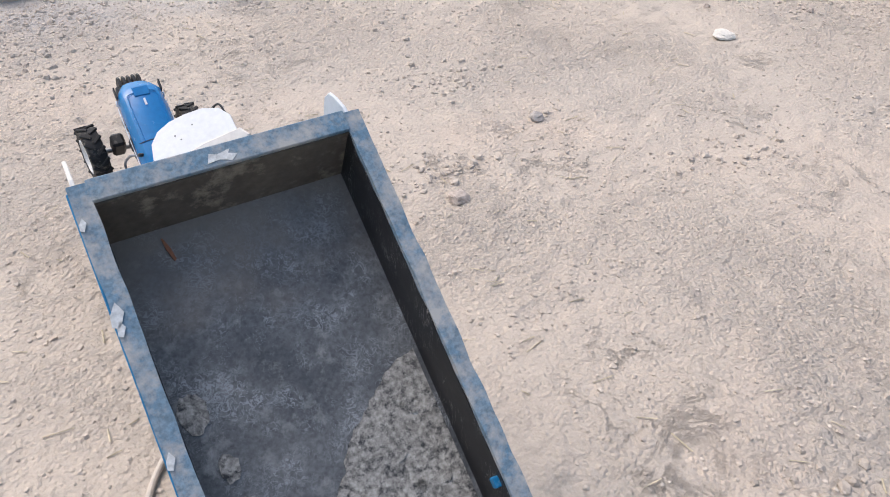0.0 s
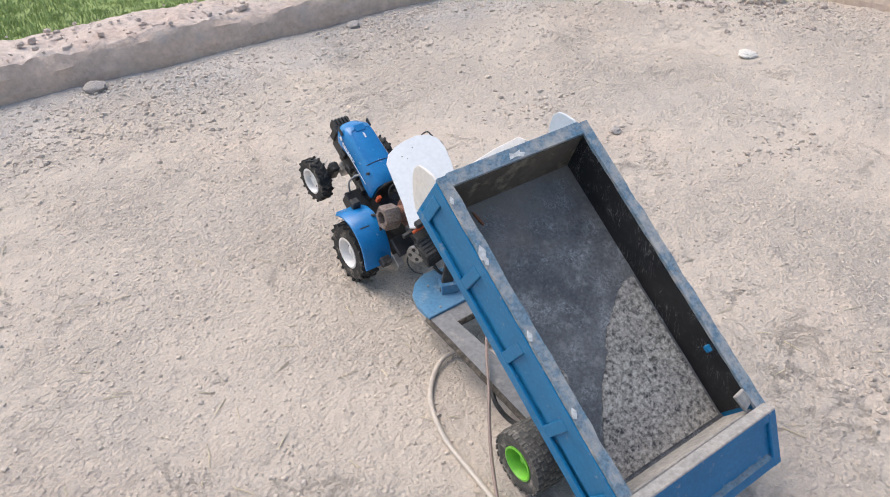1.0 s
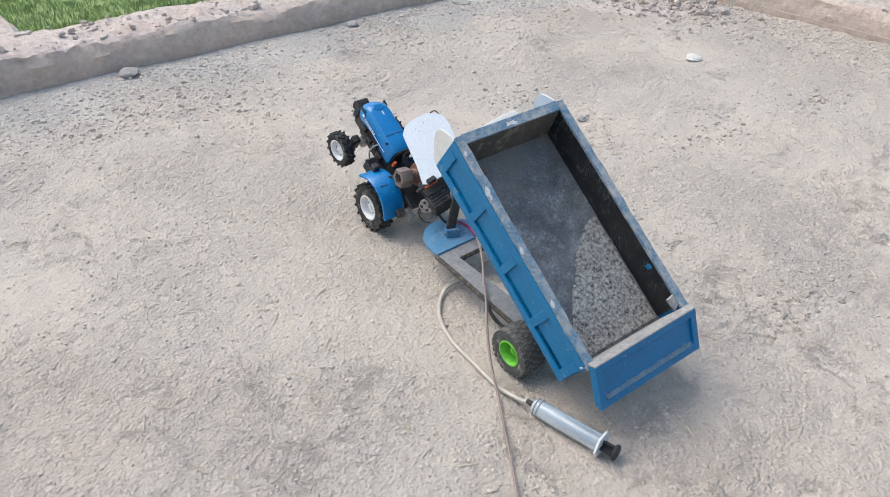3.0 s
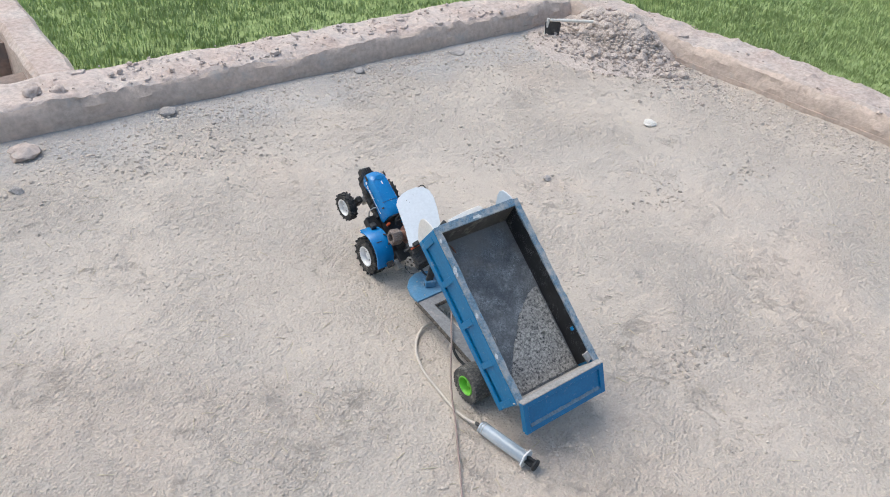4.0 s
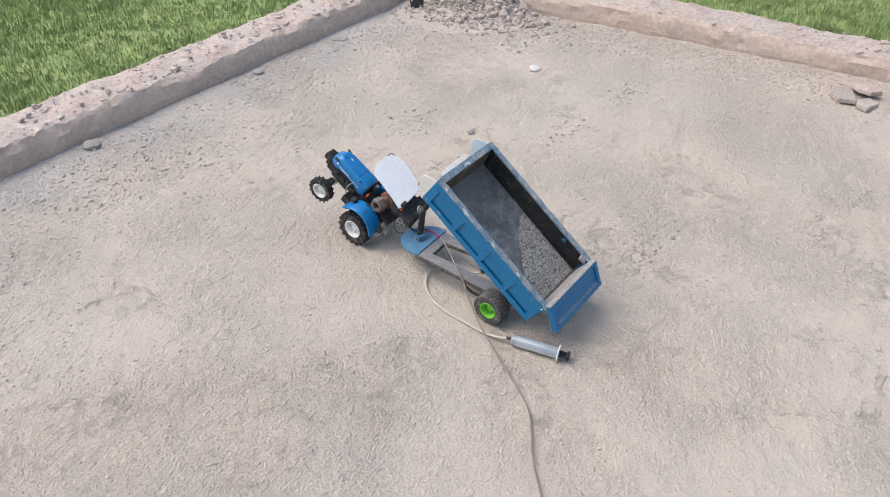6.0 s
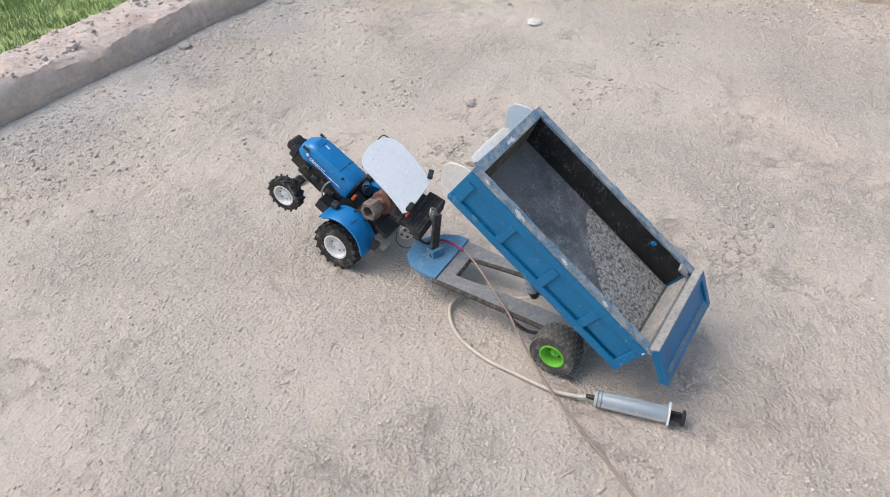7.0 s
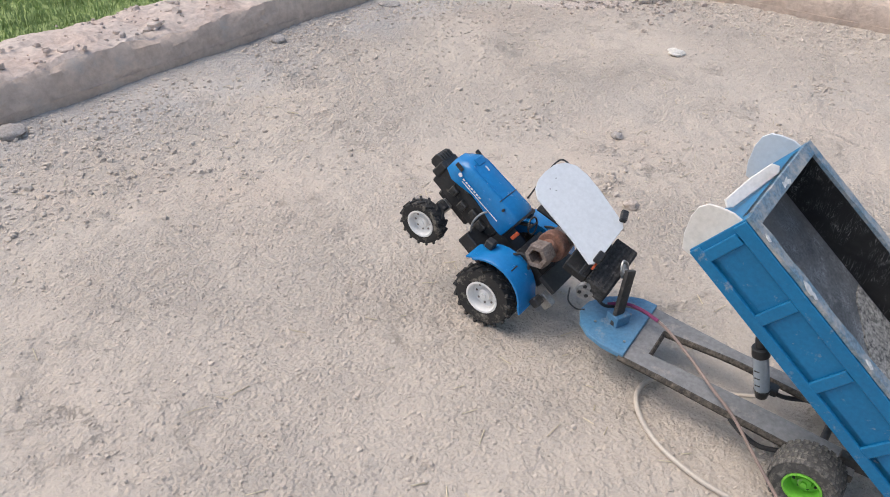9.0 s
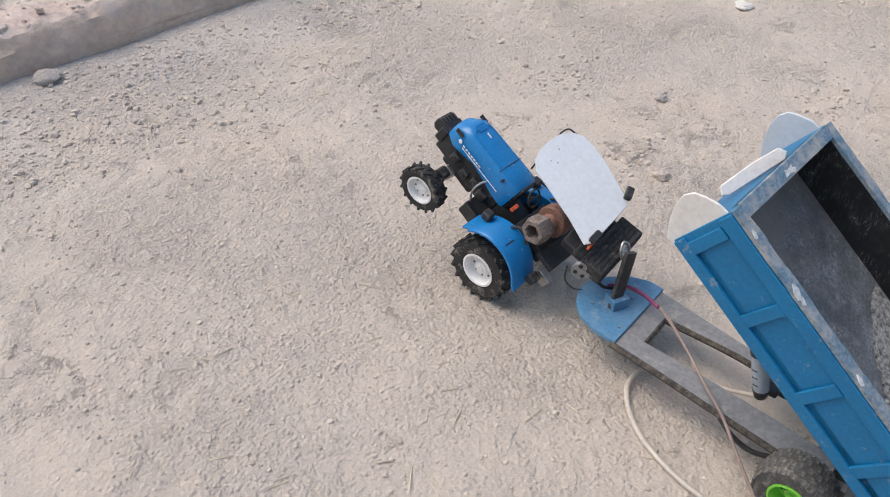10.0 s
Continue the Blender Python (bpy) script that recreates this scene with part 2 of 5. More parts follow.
M_CREAM = mat("cream_board", (0.74, 0.70, 0.66), (0.68, 0.63, 0.58), 0.7, scale=18, fine=150, bump=0.15, grain=0.06)
M_BLACK = mat("black_plastic", (0.020, 0.020, 0.022), (0.035, 0.034, 0.034), 0.5, scale=25, fine=200, bump=0.15, depth=0.001, dust=(0.16, 0.14, 0.12), dust_amount=0.12, dust_scale=60)
M_TYRE = mat("tyre_rubber", (0.022, 0.021, 0.021), (0.032, 0.03, 0.029), 0.8, scale=30, fine=200, bump=0.2, depth=0.001, dust=(0.21, 0.185, 0.155), dust_amount=0.24, dust_scale=70)
M_DUSTTYRE = mat("dusty_tyre_rubber", (0.085, 0.08, 0.075), (0.06, 0.057, 0.053), 0.85, scale=30, fine=200, bump=0.2, depth=0.001, dust=(0.27, 0.245, 0.21), dust_amount=0.36, dust_scale=60)
M_RIM = mat("white_rim_plastic", (0.76, 0.74, 0.72), (0.68, 0.66, 0.64), 0.4, scale=40, fine=200, bump=0.05, dust=(0.5, 0.46, 0.42), dust_amount=0.05, dust_scale=80, grain=0.04)
M_GREEN = mat("green_rim_plastic", (0.20, 0.56, 0.06), (0.17, 0.48, 0.05), 0.4, scale=40, fine=200, bump=0.05, dust=(0.36, 0.40, 0.24), dust_amount=0.12, dust_scale=80, grain=0.06)
M_TBLUE = mat("tractor_blue_plastic", (0.009, 0.185, 0.46), (0.008, 0.155, 0.40), 0.27, scale=16, fine=200, bump=0.04, depth=0.001, dust=(0.25, 0.33, 0.42), dust_amount=-0.05, dust_scale=70, grain=0.05, spec=0.5)
M_RUST = mat("rusty_steel", (0.27, 0.13, 0.09), (0.24, 0.15, 0.12), 0.7, 0.3, scale=60, fine=300, bump=0.4, depth=0.001, grain=0.2)
M_NUT = mat("weathered_steel", (0.27, 0.225, 0.205), (0.20, 0.145, 0.115), 0.65, 0.3, scale=70, fine=300, bump=0.5, depth=0.001, grain=0.25)
M_STEEL = mat("dull_steel", (0.42, 0.41, 0.40), (0.3, 0.29, 0.28), 0.4, 0.7, scale=60, fine=300, bump=0.1, depth=0.001)
M_DARKMETAL = mat("dark_metal", (0.05, 0.048, 0.047), (0.085, 0.08, 0.075), 0.5, 0.4, scale=50, fine=250, bump=0.3, depth=0.001, dust=(0.2, 0.18, 0.16), dust_amount=0.15, dust_scale=60)
M_GREYPAINT = mat("grey_beam_paint", (0.245, 0.24, 0.24), (0.195, 0.192, 0.195), 0.65, scale=14, fine=150, bump=0.15, depth=0.001, dust=(0.36, 0.325, 0.29), dust_amount=0.14, dust_scale=30)
M_EDGE = mat("charred_edge", (0.045, 0.038, 0.034), (0.15, 0.125, 0.10), 0.9, scale=90, fine=300, bump=0.6, depth=0.002, grain=0.3)
M_PLATE = mat("pale_blue_plate", (0.075, 0.21, 0.355), (0.13, 0.25, 0.37), 0.5, scale=18, fine=180, bump=0.15, depth=0.001, dust=(0.36, 0.38, 0.39), dust_amount=0.1, dust_scale=35)
M_HOSE = mat("clouded_hose", (0.54, 0.47, 0.40), (0.46, 0.40, 0.345), 0.4, scale=30, fine=200, bump=0.05, grain=0.06)
M_CABLE = mat("brown_cable", (0.30, 0.215, 0.185), (0.21, 0.155, 0.135), 0.5, scale=30, fine=200, bump=0.05, grain=0.08)
M_RED = mat("red_paint", (0.62, 0.11, 0.035), (0.52, 0.09, 0.03), 0.45, scale=30, fine=200, bump=0.05)
M_PURPLE = mat("magenta_wire", (0.25, 0.03, 0.12), (0.2, 0.03, 0.1), 0.4, scale=30, fine=200, bump=0.05)
M_CLEAR = mat("clouded_syringe_plastic", (0.42, 0.47, 0.52), (0.36, 0.41, 0.46), 0.25, scale=20, fine=200, bump=0.03, dust=(0.45, 0.42, 0.38), dust_amount=0.0, dust_scale=40, grain=0.04)
M_CLEAR.node_tree.nodes["Principled BSDF"].inputs["Transmission Weight"].default_value = 0.35
M_ORANGE = mat("orange_leaf", (0.30, 0.12, 0.06), (0.22, 0.09, 0.05), 0.8, scale=60, fine=200, bump=0.1)
M_CHAR = mat("charred_wood", (0.045, 0.043, 0.042), (0.085, 0.08, 0.077), 0.85, scale=45, fine=220, bump=0.7, depth=0.003, dust=(0.20, 0.185, 0.17), dust_amount=0.14, dust_scale=50, grain=0.25, spec=0.2)
M_MARK = mat("white_print", (0.75, 0.77, 0.8), (0.7, 0.72, 0.75), 0.4, scale=40, fine=200, bump=0)


# ---- mesh helpers ----
HOME = {}


def thing(name, at, label, category, group="", kind=""):
    e = new(name)
    e.location = at
    e.empty_display_size = 0.02
    HOME[e] = Matrix.Translation(at)
    return tagged(e, label, category, group, kind)


def part(name, bm, material, parent=None, label="", smooth=True, at=None):
    me = bpy.data.meshes.new(name)
    bm.normal_update()
    bm.to_mesh(me)
    bm.free()
    me.materials.append(material)
    if smooth:
        for p in me.polygons:
            p.use_smooth = True
        me.set_sharp_from_angle(angle=radians(35))
    ob = new(name, me)
    HOME[ob] = Matrix.Identity(4)
    if parent:
        ob.parent = parent
        ob.matrix_parent_inverse = HOME[parent].inverted()
    if label:
        tagged(ob, label)
    return ob


def box(bm, lo, hi, m=Matrix.Identity(4), bevel=0.0008, segs=1):
    """A bevelled block from corner lo to corner hi, placed by m."""
    c = [(a + b) / 2 for a, b in zip(lo, hi)]
    d = [abs(b - a) for a, b in zip(lo, hi)]
    t = bmesh.new()
    bmesh.ops.create_cube(t, size=1, matrix=Matrix.LocRotScale(c, None, d))
    if bevel:
        bmesh.ops.bevel(t, geom=t.edges[:], offset=min(bevel, min(d) * 0.3), segments=segs, affect="EDGES", profile=0.6)
    join(bm, t, m)
    return bm


def join(bm, t, m=Matrix.Identity(4)):
    t.verts.index_update()
    vs = [bm.verts.new(m @ v.co) for v in t.verts]
    for f in t.faces:
        bm.faces.new([vs[v.index] for v in f.verts])
    t.free()


def prism(bm, pts, z0, z1, m=Matrix.Identity(4), bevel=0.0):
    """An outline in the plane, given thickness from z0 to z1."""
    t = bmesh.new()
    a = [t.verts.new((x, y, z0)) for x, y in pts]
    b = [t.verts.new((x, y, z1)) for x, y in pts]
    k = len(pts)
    t.faces.new(a[::-1])
    t.faces.new(b)
    for i in range(k):
        t.faces.new((a[i], a[(i + 1) % k], b[(i + 1) % k], b[i]))
    bmesh.ops.recalc_face_normals(t, faces=t.faces[:])
    if bevel:
        bmesh.ops.bevel(t, geom=[e for e in t.edges if abs(e.verts[0].co.z - e.verts[1].co.z) < 1e-6], offset=bevel, segments=1, affect="EDGES")
    join(bm, t, m)
    return bm


def lathe(bm, profile, m=Matrix.Identity(4), segs=32, closed=True):
    """A profile of (radius, x) turned round the x axis."""
    rows = []
    for i in range(segs):
        a = 2 * math.pi * i / segs
        rows.append([bm.verts.new(m @ Vector((x, r * math.cos(a), r * math.sin(a)))) for r, x in profile])
    k = len(profile)
    for i in range(segs):
        p, q = rows[i], rows[(i + 1) % segs]
        for j in range(k if closed else k - 1):
            jn = (j + 1) % k
            bm.faces.new((p[j], p[jn], q[jn], q[j]))
    return bm


def rod(bm, a, b, r, segs=12, r2=None):
    """A round bar from a to b."""
    a, b = Vector(a), Vector(b)
    q = (b - a).to_track_quat("X", "Z").to_matrix().to_4x4()
    m = Matrix.Translation(a) @ q
    h = (b - a).length
    r2 = r if r2 is None else r2
    lathe(bm, [(0.0001, 0), (r * 0.9, 0), (r, r * 0.12), (r2, h - r2 * 0.12), (r2 * 0.9, h), (0.0001, h)], m, segs, closed=False)
    return bm


def flow(pts, n=10):
    """A smooth line through the points."""
    p = [Vector(q) for q in pts]
    p = [2 * p[0] - p[1]] + p + [2 * p[-1] - p[-2]]
    out = []
    for i in range(1, len(p) - 2):
        for k in range(n):
            t = k / n
            out.append(0.5 * (2 * p[i] + (p[i + 1] - p[i - 1]) * t + (2 * p[i - 1] - 5 * p[i] + 4 * p[i + 1] - p[i + 2]) * t * t
                              + (3 * p[i] - p[i - 1] - 3 * p[i + 1] + p[i + 2]) * t ** 3))
    return out + [p[-2]]


def tube(bm, pts, r, segs=8):
    line = flow(pts)
    rows = []
    for i, c in enumerate(line):
        d = (line[min(i + 1, len(line) - 1)] - line[max(i - 1, 0)]).normalized()
        s = d.cross(Vector((0.13, 0.21, 1))).normalized()
        u = s.cross(d)
        rows.append([bm.verts.new(c + r * (math.cos(2 * math.pi * k / segs) * s + math.sin(2 * math.pi * k / segs) * u)) for k in range(segs)])
    for a, b in zip(rows, rows[1:]):
        for k in range(segs):
            bm.faces.new((a[k], a[(k + 1) % segs], b[(k + 1) % segs], b[k]))
    bm.faces.new(rows[0][::-1])
    bm.faces.new(rows[-1])
    return bm


def lump(bm, c, size, seed, squash=0.6, sub=2, rough=0.35):
    """An uneven stone or clod."""
    t = bmesh.new()
    bmesh.ops.create_icosphere(t, subdivisions=sub, radius=1)
    r = random.Random(seed)
    off = Vector((r.uniform(0, 90), r.uniform(0, 90), r.uniform(0, 90)))
    s = Vector((r.uniform(0.75, 1.25), r.uniform(0.75, 1.25), squash * r.uniform(0.8, 1.2)))
    turn = Matrix.Rotation(r.uniform(0, 6.28), 4, "Z")
    for v in t.verts:
        d = 1 + rough * noise.noise(v.co * 1.3 + off) + rough * 0.5 * noise.noise(v.co * 3.1 + off)
        v.co = turn @ Vector((v.co.x * s.x * d, v.co.y * s.y * d, v.co.z * s.z * d)) * size
    join(bm, t, Matrix.Translation(c))
    return bm


def soup(name, verts, faces, material):
    me = bpy.data.meshes.new(name)
    me.from_pydata(verts, [], faces)
    me.materials.append(material)
    ob = new(name, me)
    HOME[ob] = Matrix.Identity(4)
    return ob


B = bmesh.new


# ---- roof ----
def relief(x, y):
    """Height of the trodden dust at a place."""
    p = Vector((x, y, 0))
    h = 0.006 * noise.noise(p * 1.7) + 0.004 * noise.noise(p * 5.3 + Vector((7, 3, 1)))
    n1 = noise.noise(p * 17 + Vector((3, 9, 2)))
    h += 0.0026 * n1 + 0.0016 * abs(noise.noise(p * 41)) - 0.0014 * max(0, noise.noise(p * 29 + Vector((1, 5, 8))) - 0.25) * 3
    patch = max(0.0, noise.noise(p * 2.2 + Vector((5, 1, 4))) + 0.15)
    h += patch * 0.004 * noise.noise(p * 40) + 0.0010 * noise.noise(p * 70)
    crackle = abs(noise.noise(p * 6.1 + Vector((2, 8, 5))))
    h -= 0.003 * max(0.0, 0.10 - crackle) * 10 * max(0.0, noise.noise(p * 1.9 + Vector((9, 9, 1))) + 0.1)
    mask = max(0.0, noise.noise(p * 1.5 + Vector((11, 2, 7))) + 0.22)
    v = noise.noise(p * 3.3 + Vector((4, 4, 9))) * 3.5 + noise.noise(p * 13) * 0.5 + noise.noise(p * 31) * 0.2
    fr = v - math.floor(v)
    h += min(0.0024, mask * 0.005) * (min(1.0, fr / 0.10) - fr)
    v = noise.noise(p * 8.3 + Vector((3, 1, 12))) * 3.0 + noise.noise(p * 27) * 0.6
    fr = v - math.floor(v)
    ledge = max(0.0, noise.noise(p * 2.3 + Vector((14, 6, 2))) + 0.3 * noise.noise(p * 9) + 0.05)
    h += min(0.0045, ledge * 0.013) * (min(1.0, fr / 0.14) - fr)
    clod = noise.noise(p * 26 + Vector((6, 2, 3))) + 0.5 * noise.noise(p * 55)
    loose = noise.noise(p * 2.7 + Vector((1, 8, 6))) + 0.4 * noise.noise(p * 8.5)
    h += 0.006 * max(0.0, clod - 0.22) * min(1.0, max(0.0, loose - 0.02) * 4)
    near = math.hypot(max(0, abs(x - 0.12) - 0.16), max(0, abs(y - 0.25) - 0.35))
    return h * min(1.0, 0.35 + near * 2.2) - 0.001


def wall_back(x):
    """Inner foot line of the back parapet."""
    return 1.578 - 0.030 * x


def wall_right(y):
    return 2.035 - 0.095 * y + 0.012 * math.sin(y * 2.0)


X0, X1, Y0, Y1 = -1.5, 2.21, -1.35, 1.80
STEP = 0.0085
nx, ny = int((X1 - X0) / STEP), int((Y1 - Y0) / STEP)
gv, gf = [], []
for j in range(ny + 1):
    for i in range(nx + 1):
        x, y = X0 + (X1 - X0) * i / nx, Y0 + (Y1 - Y0) * j / ny
        gv.append((x, y, relief(x, y)))
for j in range(ny):
    for i in range(nx):
        a = j * (nx + 1) + i
        gf.append((a, a + 1, a + nx + 2, a + nx + 1))
far = [(-5, -5), (2.6, -5), (X1, Y0), (X0, Y0), (-5, Y0), (-5, Y1), (X0, Y1)]
base = len(gv)
gv += [(x, y, -0.002) for x, y in far]
gf += [(base, base + 1, base + 2, base + 3, base + 4), (base + 4, base + 3, base + 6, base + 5)]
roof = soup("roof_floor", gv, gf, M_DIRT)
for p in roof.data.polygons:
    p.use_smooth = True
tagged(roof, "flat roof covered in pale trodden dust", "roof", kind="structure")


def parapet(name, along, length, width, height, foot, label, ends=(0.0, 0.0)):
    """A low worn wall; foot(s) gives the inner foot point and the outward direction at s metres."""
    bm = B()
    ns = int(length / 0.014)
    prof = [(0.0, -0.02), (0.0, 0.02), (0.003, 0.2), (0.006, 0.42), (0.011, 0.62), (0.018, 0.80), (0.029, 0.93), (0.042, 0.99), (0.057, 1.0), (0.075, 1.0), (0.095, 1.0), (0.115, 1.0), (0.135, 1.0), (0.155, 1.0), (0.175, 1.0), (0.195, 1.0), (0.212, 1.0), (0.226, 0.97), (0.238, 0.9), (0.245, 0.5), (0.245, -3.2)]
    rows = []
    for k in range(ns + 1):
        s = length * k / ns
        (fx, fy), (dx, dy) = foot(s)
        hs = height + 0.016 * noise.noise(Vector((s * 1.1, along, 0))) + 0.012 * noise.noise(Vector((s * 3.7, along, 3)))
        block = math.floor(s / 0.43 + 0.3 * noise.noise(Vector((s, along, 8))))
        hs += 0.010 * noise.noise(Vector((block * 7.7, along, 1)))
        row = []
        for q, (o, z) in enumerate(prof):
            zz = z * hs if z > 0.1 else z
            w = o * width / 0.245
            j = Vector((s * 9, q * 1.7, along * 5))
            w += 0.010 * noise.noise(j) * (1 if 2 < q < 18 else 0.3) + 0.006 * noise.noise(j * 2) + 0.003 * noise.noise(Vector((s * 45, q * 2.9, along)))
            if 5 < q < 18:
                top = Vector((s * 12, o * 14, along * 5))
                ridge = noise.noise(top * 0.8 + Vector((s * 4, 0, 4)))
                zz += 0.007 * noise.noise(top) + 0.006 * noise.noise(top * 2.6) + 0.005 * noise.noise(top * 5.5) + 0.010 * max(0, ridge) - 0.014 * max(0, noise.noise(Vector((s * 5, o * 9, along + 9))) - 0.22)
            if q >= 15:
                w += 0.03 * noise.noise(Vector((s * 5, along, 6))) + 0.014 * noise.noise(Vector((s * 16, along, 6)))
            row.append(bm.verts.new((fx + dx * w, fy + dy * w, zz)))
        rows.append(row)
    for a, b in zip(rows, rows[1:]):
        for q in range(len(prof) - 1):
            bm.faces.new((a[q], b[q], b[q + 1], a[q + 1]))
    bm.faces.new(rows[0])
    bm.faces.new(rows[-1][::-1])
    bmesh.ops.recalc_face_normals(bm, faces=bm.faces[:])
    bm.faces.index_update()
    for f in bm.faces:
        f.material_index = 1 if 6 <= f.index % (len(prof) - 1) <= 17 else 0
    wall = part(name, bm, M_WALL)
    wall.data.materials.append(M_CAP)
    return tagged(wall, label, "parapet", kind="structure")


wall_b = parapet("parapet_back", 1.0, 5.6, 0.235, 0.088, lambda s: ((-3.4 + s, wall_back(-3.4 + s)), (0.0, 1.0)), "low worn mud-plastered parapet along the roof edge")
wall_r = parapet("parapet_side", 2.0, 6.6, 0.235, 0.092, lambda s: ((wall_right(1.72 - s), 1.72 - s), (1.0, 0.0)), "low cracked mud-plastered parapet along the roof edge")


def crust(parent, n, place, seed):
    """Thin broken plaster flakes and brick pieces on the top of a parapet."""
    r = random.Random(seed)
    for i in range(n):
        x, y, z = place(r)
        bm = B()
        k = r.randint(4, 6)
        rad = r.uniform(0.006, 0.022)
        a0 = r.uniform(0, 6)
        pts = [(rad * r.uniform(0.6, 1.2) * math.cos(a0 + 6.283 * q / k) * 1.3, rad * r.uniform(0.6, 1.2) * math.sin(a0 + 6.283 * q / k)) for q in range(k)]
        prism(bm, pts, -0.014, r.uniform(-0.005, 0.0015), pose(x, y, z, r.uniform(-7, 7), r.uniform(-7, 7), r.uniform(-25, 25)), bevel=0.002)
        part("plaster_flake", bm, M_CAP, parent, smooth=False)


crust(wall_b, 90, lambda r: (lambda x: (x, wall_back(x) + r.uniform(0.04, 0.21), 0.088 + r.uniform(-0.006, 0.006)))(r.uniform(-1.0, 2.1)), 5)
crust(wall_r, 60, lambda r: (lambda y: (wall_right(y) + r.uniform(0.04, 0.21), y, 0.092 + r.uniform(-0.006, 0.006)))(r.uniform(-1.2, 1.6)), 6)

# the next building's wall and the sunken yard behind the back parapet
bm = B()
rows = []
for k in range(90):
    y = 1.76 + 4.2 * k / 89
    xa, xb = -0.31 + 0.02 * (y - 1.7), -0.17 + 0.02 * (y - 1.7)
    e = 0.012 * noise.noise(Vector((y * 6, 3, 1)))
    zt = 0.03 + 0.015 * noise.noise(Vector((y * 5, 1, 1)))
    rows.append([bm.verts.new(v) for v in ((xa + e, y, -3.2), (xa + e, y, zt - 0.02), (xa + 0.02 + e, y, zt), ((xa + xb) / 2, y, zt + 0.008 * noise.noise(Vector((y * 15, 0, 0)))), (xb - 0.02 - e, y, zt), (xb - e, y, zt - 0.02), (xb - e, y, -3.2))])
for a, b in zip(rows, rows[1:]):
    for q in range(6):
        bm.faces.new((a[q], b[q], b[q + 1], a[q + 1]))
bmesh.ops.recalc_face_normals(bm, faces=bm.faces[:])
yard_wall = tagged(part("yard_wall", bm, M_CAP), "rough unplastered wall of the yard beside the roof", "wall", kind="structure")
for k, y in enumerate((2.08, 2.52, 3.0, 3.6)):
    bm = B()
    rows = []
    for q in range(9):
        z = -1.3 + 1.27 * q / 8
        e = [0.02 * noise.noise(Vector((q * 1.3, k * 4.1, s))) for s in range(4)]
        x = -0.31 + 0.02 * (y - 1.7)
        rows.append([bm.verts.new(v) for v in ((x + 0.03, y - 0.07 + e[0], z), (x - 0.10 + e[1], y - 0.06 + e[2], z), (x - 0.10 + e[3], y + 0.06 + e[1], z), (x + 0.03, y + 0.07 + e[2], z))])
    for a, b2 in zip(rows, rows[1:]):
        for q in range(4):
            bm.faces.new((a[q], a[(q + 1) % 4], b2[(q + 1) % 4], b2[q]))
    bm.faces.new(rows[-1])
    bm.faces.new(rows[0][::-1])
    bmesh.ops.recalc_face_normals(bm, faces=bm.faces[:])
    part("pilaster", bm, M_BRICKWALL, yard_wall, "rough earth-coloured pilaster")
bm = B()
box(bm, (-4.5, 1.92, -3.1), (-0.38, 6.5, -1.3), bevel=0)
tagged(part("yard_floor", bm, M_BRICKWALL, smooth=False), "sunken earth yard below the roof", "yard", kind="structure")
bm = B()
box(bm, (-5, -5, -3.1), (2.10, 1.70, -0.03), bevel=0)
tagged(part("building_walls", bm, M_BRICKWALL, smooth=False), "outer walls of the house below the roof", "building", kind="structure")

# ---- field ----
bm = B()
bmesh.ops.create_grid(bm, x_segments=40, y_segments=40, size=1500, matrix=Matrix.Translation((0, 0, -3.0)))
tagged(part("ground", bm, M_FIELD), "green crop field reaching the horizon", "field", kind="structure")
rng = np.random.default_rng(4)
NT = 88000
ang = np.radians(rng.uniform(-6, 104, NT))
dist = np.sqrt(rng.uniform(2.5 ** 2, 21 ** 2, NT))
tx, ty = -1.2 + dist * np.sin(ang) + 0.6, -0.8 + dist * np.cos(ang) + 0.6
keep = ((tx > 2.6) | (ty > 2.1)) & (tx > -0.15 + 0.02 * ty) & ~((tx < 2.6) & (ty < 2.1))
tx, ty = tx[keep], ty[keep]
gv, gf = [], []
for x, y in zip(tx, ty):
    tall = 0.075 + 0.035 * noise.noise(Vector((x * 0.5, y * 0.5, 2))) + 0.03 * noise.noise(Vector((x * 3, y * 3, 5)))
    for b in range(5):
        a = random.uniform(0, 6.283)
        ox, oy = random.gauss(0, 0.05), random.gauss(0, 0.05)
        h = tall * random.uniform(0.65, 1.15)
        lx, ly = math.cos(a) * h * random.uniform(0.1, 0.45), math.sin(a) * h * random.uniform(0.1, 0.45)
        w = random.uniform(0.0035, 0.007)
        sx, sy = -math.sin(a) * w, math.cos(a) * w
        k = len(gv)
        gv += [(x + ox - sx, y + oy - sy, -3.0), (x + ox + sx, y + oy + sy, -3.0), (x + ox + lx * 0.35 + sx, y + oy + ly * 0.35 + sy, -3 + h * 0.62),
               (x + ox + lx * 0.35 - sx, y + oy + ly * 0.35 - sy, -3 + h * 0.62), (x + ox + lx, y + oy + ly, -3 + h)]
        gf += [(k, k + 1, k + 2, k + 3), (k + 3, k + 2, k + 4)]
tagged(soup("crop_plants", gv, gf, M_GRASS), "dense young green crop plants in the field", "crop", kind="stuff")

